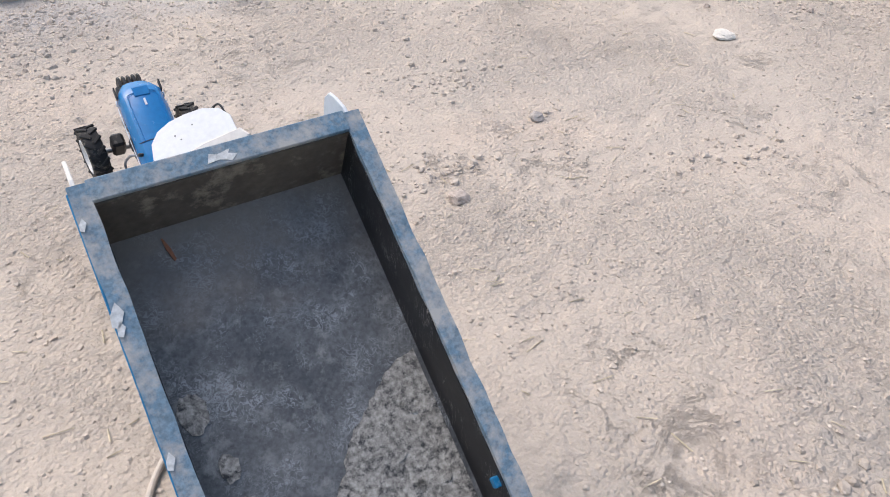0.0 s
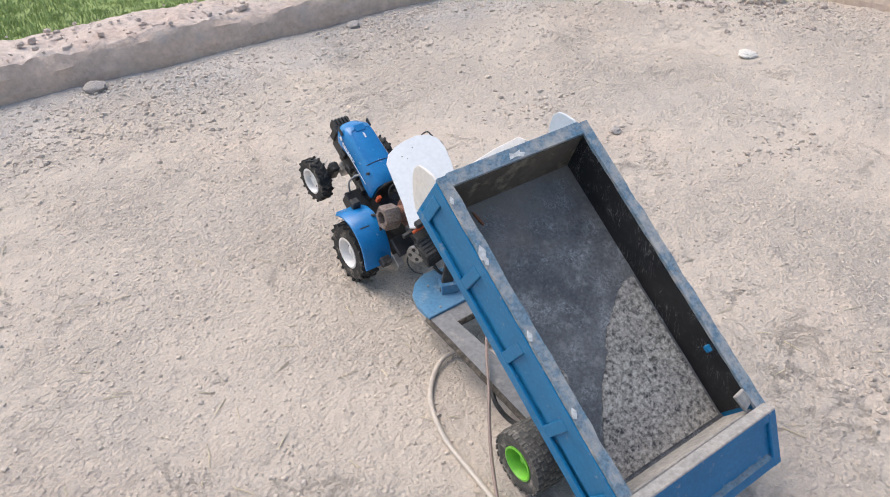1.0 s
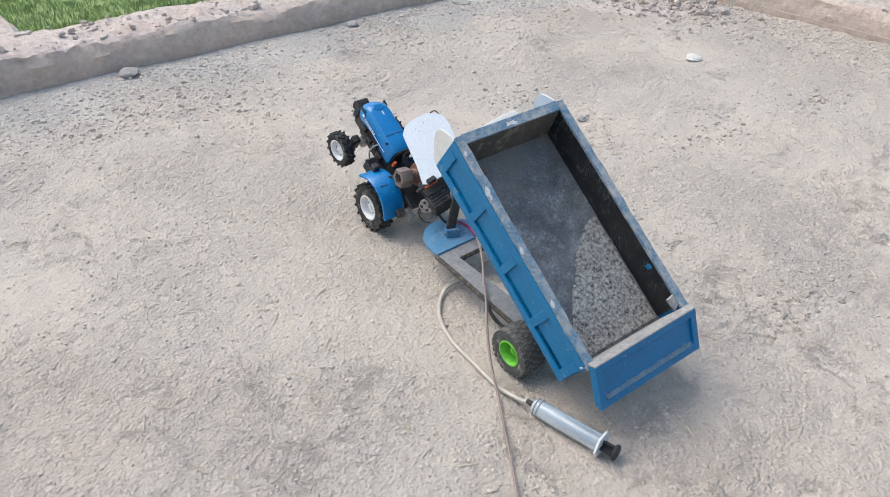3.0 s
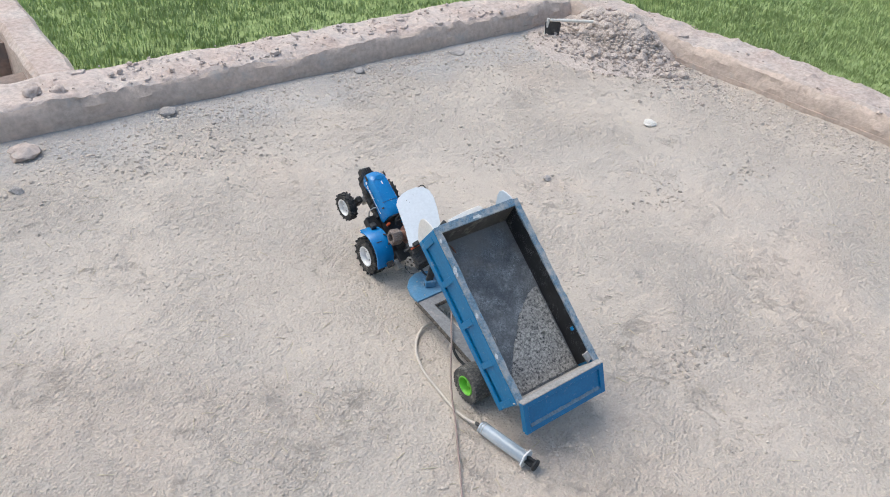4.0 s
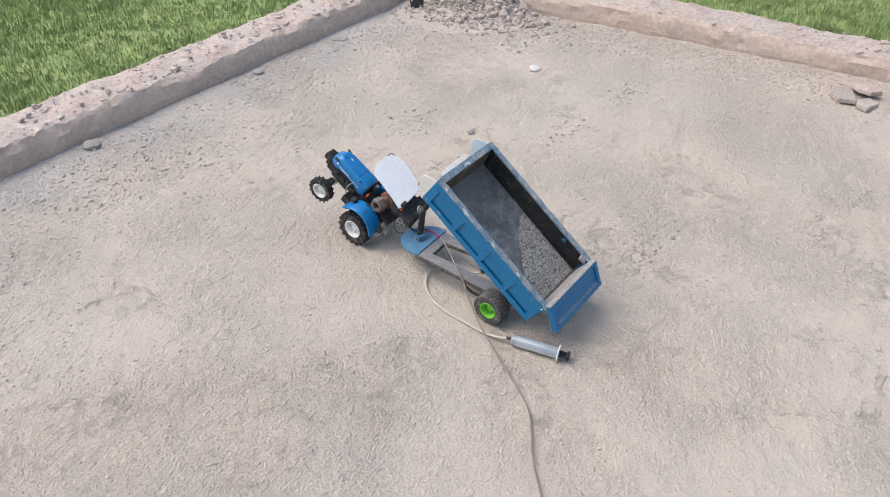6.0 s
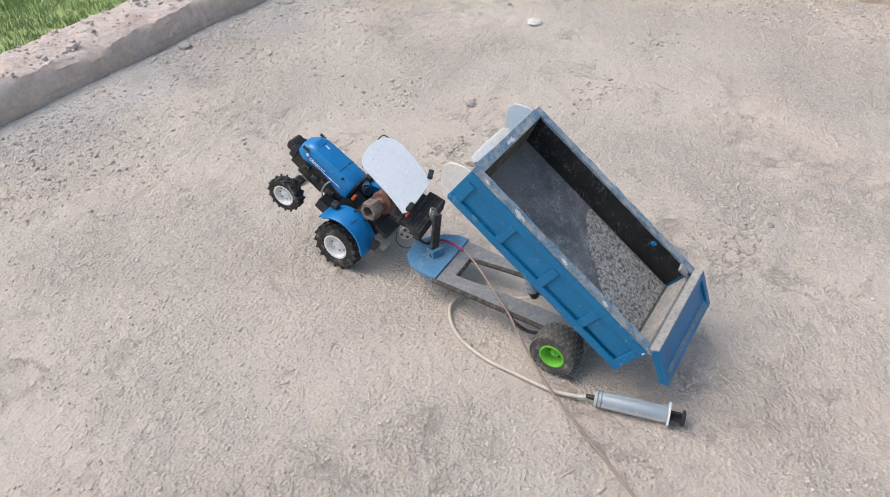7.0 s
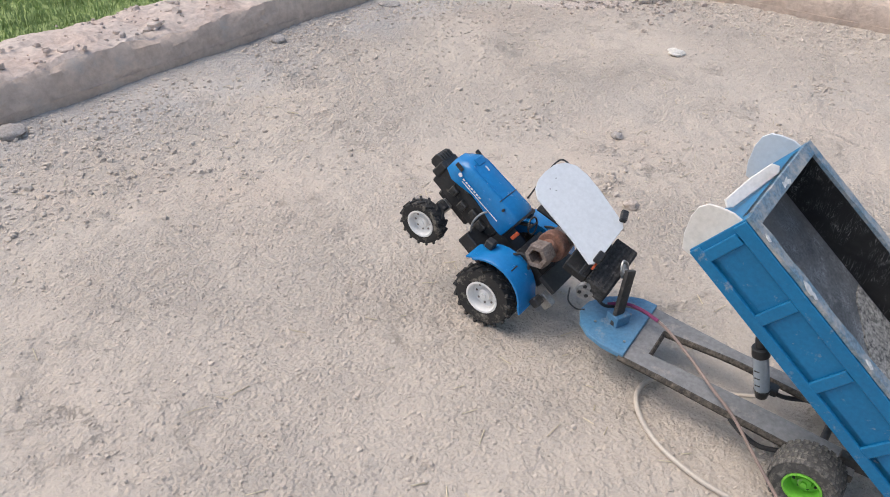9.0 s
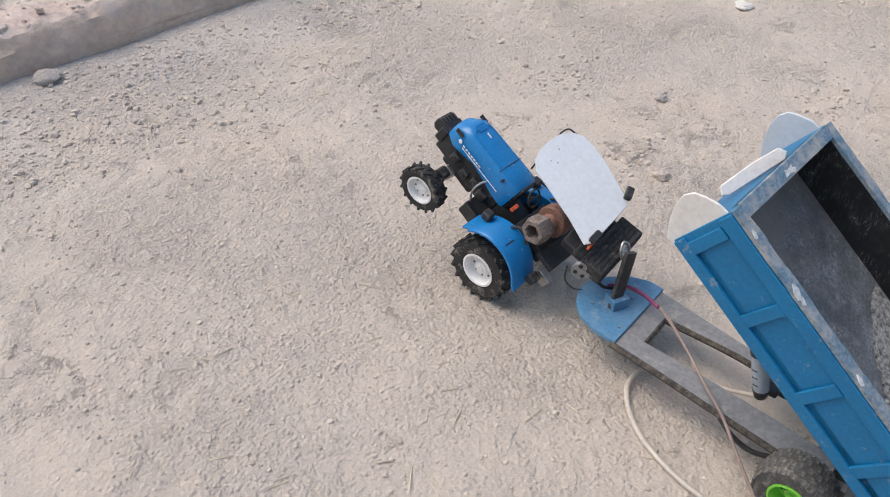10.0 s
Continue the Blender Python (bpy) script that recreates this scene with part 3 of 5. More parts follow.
# ---- soil heap, stones, litter ----
bm = B()
rows = []
for i in range(60):
    row = []
    for j in range(60):
        x, y = 1.42 + 0.66 * i / 59, 0.80 + 0.80 * j / 59
        d = math.hypot((x - 1.95) / 0.20, (y - 1.21) / 0.26)
        h = 0.12 * max(0, 1 - d) ** 0.8 * (1 + 0.35 * noise.noise(Vector((x * 14, y * 14, 0))))
        d2 = math.hypot((x - 1.84) / 0.38, (y - 1.24) / 0.40)
        h += 0.022 * max(0, 1 - d2) * (1 + 0.6 * noise.noise(Vector((x * 22, y * 22, 4))))
        h += 0.05 * max(0, 1 - math.hypot((x - 1.92) / 0.12, (y - 1.44) / 0.13))
        h += 0.006 * noise.noise(Vector((x * 70, y * 70, 1))) * min(1, h * 40)
        row.append(bm.verts.new((x, y, h + relief(x, y) - (0.004 if h < 0.002 else 0))))
    rows.append(row)
for a, b in zip(rows, rows[1:]):
    for j in range(59):
        bm.faces.new((a[j], b[j], b[j + 1], a[j + 1]))
tagged(part("soil_mound", bm, M_CLOD), "heap of dry broken earth in the parapet corner", "soil heap")


def heap_z(x, y):
    d = math.hypot((x - 1.95) / 0.20, (y - 1.21) / 0.26)
    d2 = math.hypot((x - 1.84) / 0.38, (y - 1.24) / 0.40)
    return 0.12 * max(0, 1 - d) ** 0.8 + 0.022 * max(0, 1 - d2) + 0.05 * max(0, 1 - math.hypot((x - 1.92) / 0.12, (y - 1.44) / 0.13))


r = random.Random(8)
for i in range(260):
    x, y = r.gauss(1.88, 0.12), r.gauss(1.20, 0.16)
    if x > wall_right(y) - 0.02 or y > 1.46:
        continue
    s = r.choice((0.005, 0.007, 0.009, 0.012, 0.016, 0.021))
    bm = B()
    lump(bm, (x, y, heap_z(x, y) + s * 0.3 + relief(x, y)), s, 100 + i, 0.75, 1)
    tagged(part("earth_clod", bm, M_CLOD, smooth=False), "dry brown earth clod on the heap", "clod", group="clods on the soil heap")


def stone(x, y, size, material, label, seed, squash=0.6, z=None):
    bm = B()
    z0 = relief(x, y) if z is None else z
    lump(bm, (x, y, z0 + size * squash * 0.45), size, seed, squash, 3)
    tagged(part("stone", bm, material), label, "stone", group="loose stones on the roof")


stone(1.80, 1.33, 0.044, M_CLOD, "large rounded clod at the edge of the soil heap", 31, 0.8)
stone(1.82, 1.03, 0.030, M_CLOD, "angular clod at the foot of the soil heap", 32, 0.8)
stone(1.86, 0.97, 0.022, M_CLOD, "angular clod at the foot of the soil heap", 33, 0.8)
stone(1.385, 0.628, 0.020, M_PALE, "small white stone chip lying on the dust", 34, 0.4)
stone(0.80, 0.560, 0.013, M_GREYSTONE, "flat dark grey pebble on the dust", 35, 0.5)
stone(0.533, 0.420, 0.012, M_CLOD, "rounded tan pebble on the dust", 36, 0.7)
stone(-0.465, 1.49, 0.037, M_CAP, "large pale lump beside the parapet", 37, 0.6)
stone(-0.54, 1.285, 0.018, M_GREYSTONE, "grey stone on the dust", 38, 0.6)
stone(0.72, 1.50, 0.020, M_GREYSTONE, "grey stone near the parapet", 39, 0.6)
stone(1.17, 1.465, 0.026, M_GREYSTONE, "flat dark stone near the parapet", 40, 0.3)
stone(-0.013, 1.53, 0.024, M_GREYSTONE, "grey stone near the parapet", 41, 0.6)
stone(-0.37, 1.70, 0.030, M_CAP, "loose brick piece on the parapet", 42, 0.6, 0.086)
stone(-0.30, 1.66, 0.026, M_CAP, "loose brick piece on the parapet", 43, 0.6, 0.086)
for k, (x, y, s, tn) in enumerate(((1.84, -0.44, 0.075, 20), (1.91, -0.50, 0.06, 55), (1.80, -0.53, 0.05, -15))):
    bm = B()
    prism(bm, [(-s, -s * 0.5), (s * 0.8, -s * 0.6), (s, s * 0.3), (-s * 0.2, s * 0.6), (-s * 0.9, s * 0.35)], 0, 0.018, pose(x, y, 0.002 + 0.012 * (k == 1), 3 * k, 4, tn), bevel=0.003)
    tagged(part("plaster_slab", bm, M_CAP if k else M_CLOD, smooth=False), "broken pale plaster slab on the dust", "slab", group="broken slabs by the parapet")

# scattered grit and straw, too many to count
r = random.Random(12)


def crumb(gv, gf, x, y, z, s, r):
    """One uneven crumb of earth: a jittered block with a smaller, skewed top."""
    a0 = r.uniform(0, 6.28)
    k = len(gv)
    lx, ly = r.uniform(-0.3, 0.3) * s, r.uniform(-0.3, 0.3) * s
    for ring, (w, h) in enumerate(((1.0, -0.4), (1.0, 0.25), (0.6, r.uniform(0.5, 0.85)))):
        for q in range(5):
            a = a0 + 1.2566 * q + r.uniform(-0.35, 0.35)
            d = s * w * r.uniform(0.75, 1.25)
            gv.append((x + d * math.cos(a) + lx * (ring == 2), y + d * math.sin(a) + ly * (ring == 2), z + s * h * r.uniform(0.8, 1.2)))
    for ring in (0, 5):
        gf.extend((k + ring + q, k + ring + (q + 1) % 5, k + ring + 5 + (q + 1) % 5, k + ring + 5 + q) for q in range(5))
    gf.append(tuple(k + 10 + q for q in range(5)))


gv, gf = [], []
for i in range(60000):
    if i < 40000:
        x, y = r.uniform(-1.15, 2.0), r.uniform(-0.95, 1.6)
        if noise.noise(Vector((x * 2.1, y * 2.1, 9))) + 0.5 * noise.noise(Vector((x * 7, y * 7, 3))) < r.uniform(-0.75, 0.35):
            continue
    elif i % 2:
        x = r.uniform(-1.0, 1.9)
        y = wall_back(x) - 0.03 - abs(r.gauss(0, 0.24))
        if noise.noise(Vector((x * 3.1, y * 4.1, 5))) < r.uniform(-0.5, 0.3):
            continue
    else:
        y = r.uniform(-1.0, 1.5)
        x = wall_right(y) - 0.02 - abs(r.gauss(0, 0.15))
    s = 0.0009 + abs(r.gauss(0, 0.0011)) + (r.random() ** 8) * 0.005 * (i > 40000)
    crumb(gv, gf, x, y, relief(x, y) + s * 0.1, s, r)
tagged(soup("grit", gv, gf, M_GRIT), "loose grit and crumbs of dry earth on the roof", "grit", kind="stuff")
for cx, cy, wide, many, label in ((0.55, 0.48, 0.035, 46, "small scatter of dry earth lumps"), (0.76, 0.77, 0.07, 80, "loose patch of broken dry earth"), (1.03, 0.30, 0.06, 60, "loose patch of broken dry earth"),
                                  (1.43, 0.23, 0.06, 46, "small scatter of dry earth lumps"), (0.52, -0.20, 0.05, 60, "pale scatter of broken crust pieces"), (0.05, 1.22, 0.12, 90, "loose patch of broken dry earth")):
    gv, gf = [], []
    for i in range(many):
        x, y, s = cx + r.gauss(0, wide), cy + r.gauss(0, wide * 0.55), r.uniform(0.002, 0.0075) * r.uniform(0.6, 1.1)
        crumb(gv, gf, x, y, relief(x, y) + s * 0.1, s, r)
    tagged(soup("earth_lumps", gv, gf, M_GRIT), label + " on the roof", "clods", kind="stuff")
gv, gf = [], []
for i in range(2600):
    x, y = r.gauss(1.86, 0.13), r.gauss(1.20, 0.17)
    if x > wall_right(y) - 0.01 or y > 1.49:
        continue
    s = 0.002 + abs(r.gauss(0, 0.0035))
    crumb(gv, gf, x, y, heap_z(x, y) + relief(x, y) + s * 0.3, s, r)
tagged(soup("heap_crumbs", gv, gf, M_CLOD), "loose dry crumbs spilling down the soil heap", "crumbs", kind="stuff")
gv, gf = [], []
for i in range(1300):
    s = 0.0015 + abs(r.gauss(0, 0.0018)) + r.random() ** 8 * 0.009
    if i % 5 < 3:
        x = r.uniform(-1.0, 2.1)
        y = wall_back(x) + r.uniform(0.03, 0.21)
        near = noise.noise(Vector((x * 3.3, y * 3, 2)))
    else:
        y = r.uniform(-1.2, 1.6)
        x = wall_right(y) + r.uniform(0.03, 0.21)
        near = noise.noise(Vector((x * 3, y * 3.3, 2)))
    if near < r.uniform(-0.5, 0.45):
        continue
    crumb(gv, gf, x, y, 0.090 + r.uniform(-0.004, 0.006), s, r)
tagged(soup("parapet_crumbs", gv, gf, M_CAP), "crumbled plaster and brick bits on the parapet tops", "rubble", kind="stuff")
gv, gf = [], []
for i in range(1500):
    x, y = r.uniform(-1.2, 1.9), r.uniform(-1.2, 1.4)
    if noise.noise(Vector((x * 1.6, y * 1.6, 20))) < r.uniform(-0.3, 0.3):
        continue
    a, h, w = r.uniform(0, 6.28), r.uniform(0.004, 0.016), r.uniform(0.0005, 0.0011)
    z = relief(x, y) + 0.0012
    dx, dy = math.cos(a) * h, math.sin(a) * h
    sx, sy = -math.sin(a) * w, math.cos(a) * w
    k = len(gv)
    gv += [(x - dx - sx, y - dy - sy, z), (x + dx - sx, y + dy - sy, z + 0.001), (x + dx + sx, y + dy + sy, z + 0.001), (x - dx + sx, y - dy + sy, z),
           (x - dx, y - dy, z + w * 1.5), (x + dx, y + dy, z + w * 1.5)]
    gf += [(k, k + 1, k + 5, k + 4), (k + 4, k + 5, k + 2, k + 3)]
tagged(soup("straw_bits", gv, gf, M_STRAW), "short dry straw pieces scattered over the dust", "straw", kind="stuff")

# half-buried hoe at the heap
hoe = thing("hand_hoe", (1.680, 1.425, 0), "old hoe with a dark blade half buried in earth", "hoe")
bm = B()
prism(bm, [(-0.03, -0.035), (0.03, -0.035), (0.036, 0.02), (0.015, 0.042), (-0.015, 0.042), (-0.036, 0.02)], -0.003, 0.003, pose(1.675, 1.420, 0.038, 82, 0, -35), bevel=0.001)
part("blade", bm, M_DARKMETAL, hoe)
bm = B()
rod(bm, (1.662, 1.430, 0.072), (1.790, 1.295, 0.088), 0.0065)
part("handle", bm, M_PALE, hoe, "pale worn wooden handle")
bm = B()
rod(bm, (1.655, 1.440, 0.002), (1.658, 1.435, 0.078), 0.007)
part("socket", bm, M_PALE, hoe, "pale rim of the blade socket")

# ---- trailer ----
BED = pose(0.1023, -0.1553, 0.1283, 0, 0, -2.2) @ pose(0, 0, 0, 36.4) @ pose(0, 0, 0, 0, -2.6)
REAR = pose(0.1023, -0.1553, 0.1283, 0, -2.0, -3.5) @ pose(0, 0, 0, -20) @ pose(0, 0.004, 0)
LEN, HW, DEEP, WALL, FLOOR = 0.377, 0.1055, 0.0815, 0.0115, -0.058
trailer = thing("tipping_trailer", (0.10, 0.0, 0.0), "blue home-made model tipping trailer with its bed raised", "trailer")


def side_panel(sign):
    """One long side: board, worn rim, posts and lower rail, all in the bed's frame."""
    o, i = sign * HW, sign * (HW - WALL)
    lo, hi = min(o, i), max(o, i)
    bm = B()
    box(bm, (lo + 0.002 * (sign < 0), 0.001, -DEEP + 0.001), (hi - 0.002 * (sign > 0), LEN, -0.003), BED)
    p = part("side_panel", bm, M_BLUE, trailer)
    bm = B()
    n = 60
    rows = []
    for k in range(n + 1):
        y = -0.002 + (LEN + 0.004) * k / n
        j = [0.0011 * noise.noise(Vector((y * 45, q * 3.3, sign * 7))) for q in range(4)]
        rows.append([bm.verts.new(BED @ Vector(v)) for v in ((lo - 0.001 + j[0], y, -0.0035), (lo - 0.001 + j[1], y, 0.001 + j[1]), (hi + 0.001 + j[2], y, 0.001 + j[2]), (hi + 0.001 + j[3], y, -0.0035))])
    for a, b in zip(rows, rows[1:]):
        for q in range(4):
            bm.faces.new((a[q], a[(q + 1) % 4], b[(q + 1) % 4], b[q]))
    bm.faces.new(rows[0][::-1])
    bm.faces.new(rows[-1])
    bmesh.ops.recalc_face_normals(bm, faces=bm.faces[:])
    part("rim", bm, M_WORN, p, "worn dusty top rim", smooth=False)
    for y in (0.003, 0.0865, 0.176, 0.268, 0.357):
        bm = B()
        box(bm, (o + sign * 0.0020, y, -DEEP + 0.013), (o - sign * 0.002, y + 0.014, -0.021), BED @ pose(0, 0, 0, random.uniform(-0.8, 0.8)), 0.0008)
        part("post", bm, M_BLUE, p)
    bm = B()
    box(bm, (o + sign * 0.0022, 0.001, -DEEP), (o - sign * 0.002, LEN, -DEEP + 0.0145), BED)
    part("lower_rail", bm, M_BLUE, p)
    bm = B()
    box(bm, (o + sign * 0.0022, 0.001, -0.021), (o - sign * 0.002, LEN, -0.0045), BED)
    part("upper_rail", bm, M_BLUE, p)
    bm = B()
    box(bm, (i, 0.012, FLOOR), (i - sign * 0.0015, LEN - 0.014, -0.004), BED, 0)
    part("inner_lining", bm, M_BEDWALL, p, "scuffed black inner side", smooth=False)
    return p


left = side_panel(-1)
right = side_panel(1)
for y, s in ((0.285, 0.0075), (0.276, 0.0045), (0.187, 0.005), (0.10, 0.005), (0.35, 0.004)):
    bm = B()
    prism(bm, [(-s, -s * 0.4), (s * 0.5, -s * 0.6), (s * 1.3, s * 0.2), (0.1 * s, s * 0.5), (-s * 0.9, s * 0.3)], 0, 0.0012, BED @ pose(-HW + 0.001, y, 0.0012, 0, 0, 70))
    part("paint_chip", bm, M_CHIP, left, "bare white chip in the paint", smooth=False)
bm = B()
box(bm, (HW - WALL - 0.006, 0.080, -0.016), (HW - WALL + 0.001, 0.088, -0.009), BED)
part("blue_peg", bm, M_BLUE, right)

bm = B()
box(bm, (-HW + 0.002, 0.004, -DEEP + 0.004), (HW - 0.002, LEN - 0.004, FLOOR - 0.002), BED)
base = part("bed_base", bm, M_BLUE, trailer)
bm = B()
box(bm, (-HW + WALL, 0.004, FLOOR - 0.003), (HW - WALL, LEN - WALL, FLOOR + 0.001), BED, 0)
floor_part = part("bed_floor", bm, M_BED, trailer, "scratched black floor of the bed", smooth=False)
bm = B()
box(bm, (-HW + 0.0005, LEN - WALL, -DEEP), (HW - 0.0005, LEN + 0.002, -0.0025), BED)
front = part("front_panel", bm, M_BLUE, trailer)
bm = B()
edge_x = HW - WALL * 0.9
slope = [(LEN - WALL + 0.001, -0.004), (LEN - WALL - 0.0016, -0.004), (LEN - WALL - 0.013, FLOOR), (LEN - WALL + 0.001, FLOOR)]
prism(bm, slope, -edge_x, edge_x, BED @ Matrix(((0, 0, 1, 0), (1, 0, 0, 0), (0, 1, 0, 0), (0, 0, 0, 1))))
part("inner_lining", bm, M_BEDFRONT, front, "brown dusty inner face", smooth=False)
bm = B()
box(bm, (-HW + WALL, LEN - WALL - 0.001, -0.003), (HW - WALL, LEN + 0.004, 0.0018), BED)
part("rim", bm, M_WORN, front, "worn dusty top rim")
bm = B()
prism(bm, [(-0.011, -0.003), (-0.002, -0.002), (0.006, -0.005), (0.011, -0.001), (0.005, 0.001), (0.007, 0.004), (-0.003, 0.002), (-0.008, 0.004)], 0, 0.001, BED @ pose(-0.004, LEN - 0.006, 0.0014))
part("paint_chip", bm, M_CHIP, front, "bare white chip in the paint", smooth=False)

for sign in (-1, 1):
    bm = B()
    ear = [(0.370, -0.086), (0.384, -0.089), (0.398, -0.074), (0.410, -0.054), (0.414, -0.040), (0.411, -0.028), (0.402, -0.020), (0.389, -0.012), (0.370, -0.008)]
    swap = Matrix(((0, 0, 1, 0), (1, 0, 0, 0), (0, 1, 0, 0), (0, 0, 0, 1)))
    prism(bm, ear, -0.0015, 0.0015, BED @ pose(sign * (HW - 0.004), 0, 0) @ swap, bevel=0.0006)
    part("corner_ear", bm, M_CREAM if sign < 0 else M_WHITE, trailer, "rounded white sheet ear at the front corner", smooth=False)
bm = B()
prism(bm, [(-0.074, 0.003), (-0.068, -0.001), (0.0, 0.0), (0.006, 0.006), (0.0, 0.014), (-0.030, 0.015), (-0.070, 0.012)], -0.002, 0.002, BED @ pose(0.018, 0.3795, -0.010, 0, -34, -4), bevel=0.001)
part("front_board", bm, M_CREAM, trailer, "cream board strip behind the front rim", smooth=False)
bm = B()
box(bm, (-0.09, 0.373, -0.016), (0.085, 0.379, -0.006), BED)
part("front_slat", bm, M_BLACK, trailer)

# rear: dusty inner board and the tailgate hanging open
bm = B()
box(bm, (-HW + WALL, 0.001, FLOOR), (HW - WALL, 0.007, -0.008), BED)
part("rear_board", bm, M_DUSTY, trailer, "dust-covered rear board inside the bed")
bm = B()
box(bm, (-HW, -0.013, -0.060), (HW - 0.002, -0.004, 0.004), REAR)
gate = part("tailgate", bm, M_BLUE, trailer)
for lo, hi in (((-HW, -0.0175, -0.063), (-HW + 0.012, -0.010, 0.006)), ((HW - 0.014, -0.0175, -0.063), (HW - 0.002, -0.010, 0.006)),
               ((-HW + 0.011, -0.017, -0.063), (HW - 0.013, -0.010, -0.050)), ((-HW + 0.011, -0.017, -0.006), (HW - 0.013, -0.010, 0.006))):
    bm = B()
    box(bm, lo, hi, REAR, 0.001)
    part("frame_strip", bm, M_BLUE, gate)
bm = B()
rows = []
for k in range(49):
    x = -HW + 0.014 + (2 * HW - 0.032) * k / 48
    q = 0.6 + 0.6 * noise.noise(Vector((k * 0.31, 2, 2)))
    rows.append([bm.verts.new(REAR @ Vector(v)) for v in ((x, -0.0172, -0.0505), (x, -0.0185, -0.050 + 0.001 * q), (x, -0.0155, -0.0490 + 0.003 * q), (x, -0.0125, -0.048 + 0.005 * q), (x, -0.0125, -0.0505))])
for a, b in zip(rows, rows[1:]):
    for q in range(5):
        bm.faces.new((a[q], a[(q + 1) % 5], b[(q + 1) % 5], b[q]))
bm.faces.new(rows[0][::-1])
bm.faces.new(rows[-1])
bmesh.ops.recalc_face_normals(bm, faces=bm.faces[:])
part("dust_ledge", bm, M_LEDGE, gate, "dust caught on the lower strip")
bm = B()
box(bm, (-HW, -0.017, 0.0055), (HW - 0.002, -0.002, 0.0085), REAR @ pose(0, 0, 0, 4), 0.001)
part("rim", bm, M_DUSTY, gate, "dusty grey top edge")
bm = B()
prism(bm, [(-0.006, -0.010), (0.008, -0.008), (0.010, 0.009), (-0.004, 0.011)], 0, 0.005, BED @ pose(HW - 0.020, 0.020, -0.006, 12, -15, 20), bevel=0.001)
part("corner_block", bm, M_DUSTY, trailer, "dusty wooden corner block")
for sign in (-1, 1):
    bm = B()
    rod(bm, REAR @ Vector((sign * (HW - 0.006), -0.008, 0.002)), REAR @ Vector((sign * (HW + 0.003), 0.010, -0.002)), 0.002)
    part("hinge_pin", bm, M_STEEL, gate)

# chassis
CH = M_GREYPAINT
Z1 = 0.058


def plank(pts, name, material, z0, z1, label="", rim=True):
    bm = B()
    prism(bm, pts, z0, z1, bevel=0.0008)
    p = part(name, bm, material, trailer, label, smooth=False)
    if rim:
        bm = B()
        tube(bm, [(x, y, (z0 + z1) / 2) for x, y in pts[:rim]], (z1 - z0) * 0.56, 6)
        part("raw_edge", bm, M_EDGE, p, "dark charred wooden edge")
    return p


plank([(0.065, 0.262), (0.060, 0.20), (0.051, 0.113), (0.040, 0.00), (0.036, -0.04), (0.074, -0.04), (0.083, 0.05), (0.088, 0.13), (0.092, 0.229), (0.1, 0.262)], "chassis_beam", CH, Z1 - 0.009, Z1, "grey wooden chassis beam with a dark edge", 5)
plank([(0.150, 0.229), (0.152, 0.127), (0.142, 0.04), (0.136, -0.04), (0.180, -0.04), (0.168, 0.06), (0.172, 0.127), (0.193, 0.262), (0.150, 0.262)], "chassis_beam", CH, Z1 - 0.009, Z1, "grey wooden chassis beam with a dark edge", 4)
plank([(0.0915, 0.229), (0.151, 0.229), (0.151, 0.262), (0.0995, 0.262)], "cross_plank", CH, Z1 - 0.009, Z1 - 0.0003, "grey wooden cross plank", 2)
plank([(0.063, 0.256), (0.195, 0.256), (0.197, 0.278), (0.188, 0.302), (0.168, 0.325), (0.142, 0.341), (0.118, 0.344), (0.094, 0.333), (0.076, 0.314), (0.066, 0.288)], "hitch_plate", M_PLATE, Z1 - 0.004, Z1 + 0.0035, "faded light blue rounded hitch plate", 0)
for x, y in ((0.09, 0.265), (0.15, 0.28), (0.105, 0.315), (0.165, 0.265)):
    bm = B()
    rod(bm, (x, y, Z1 + 0.003), (x, y, Z1 + 0.0048), 0.002, 8)
    part("nail_head", bm, M_STEEL, trailer)
bm = B()
box(bm, (-0.0125, -0.011, 0), (0.0125, 0.011, 0.016), pose(0.124, 0.290, Z1 + 0.0035, 0, 0, -25), 0.001)
socket = part("post_socket", bm, M_PLATE, trailer, "light blue wooden socket block")
bm = B()
box(bm, (-0.0085, -0.0035, -0.014), (0.0085, 0.0035, 0.070), pose(0.121, 0.290, Z1 + 0.016, -8, 13, -25), 0.002, 2)
post = part("hitch_post", bm, M_DARKMETAL, trailer, "upright dark metal strap")
bm = B()
tube(bm, [(0.134, 0.300, 0.128), (0.132, 0.303, 0.142), (0.140, 0.305, 0.150), (0.148, 0.301, 0.143), (0.146, 0.297, 0.130)], 0.002, 6)
part("wire_loop", bm, M_STEEL, post)
bm = B()
rod(bm, (0.133, 0.296, 0.136), (0.148, 0.306, 0.137), 0.0045)
part("hinge_bolt", bm, M_STEEL, post)

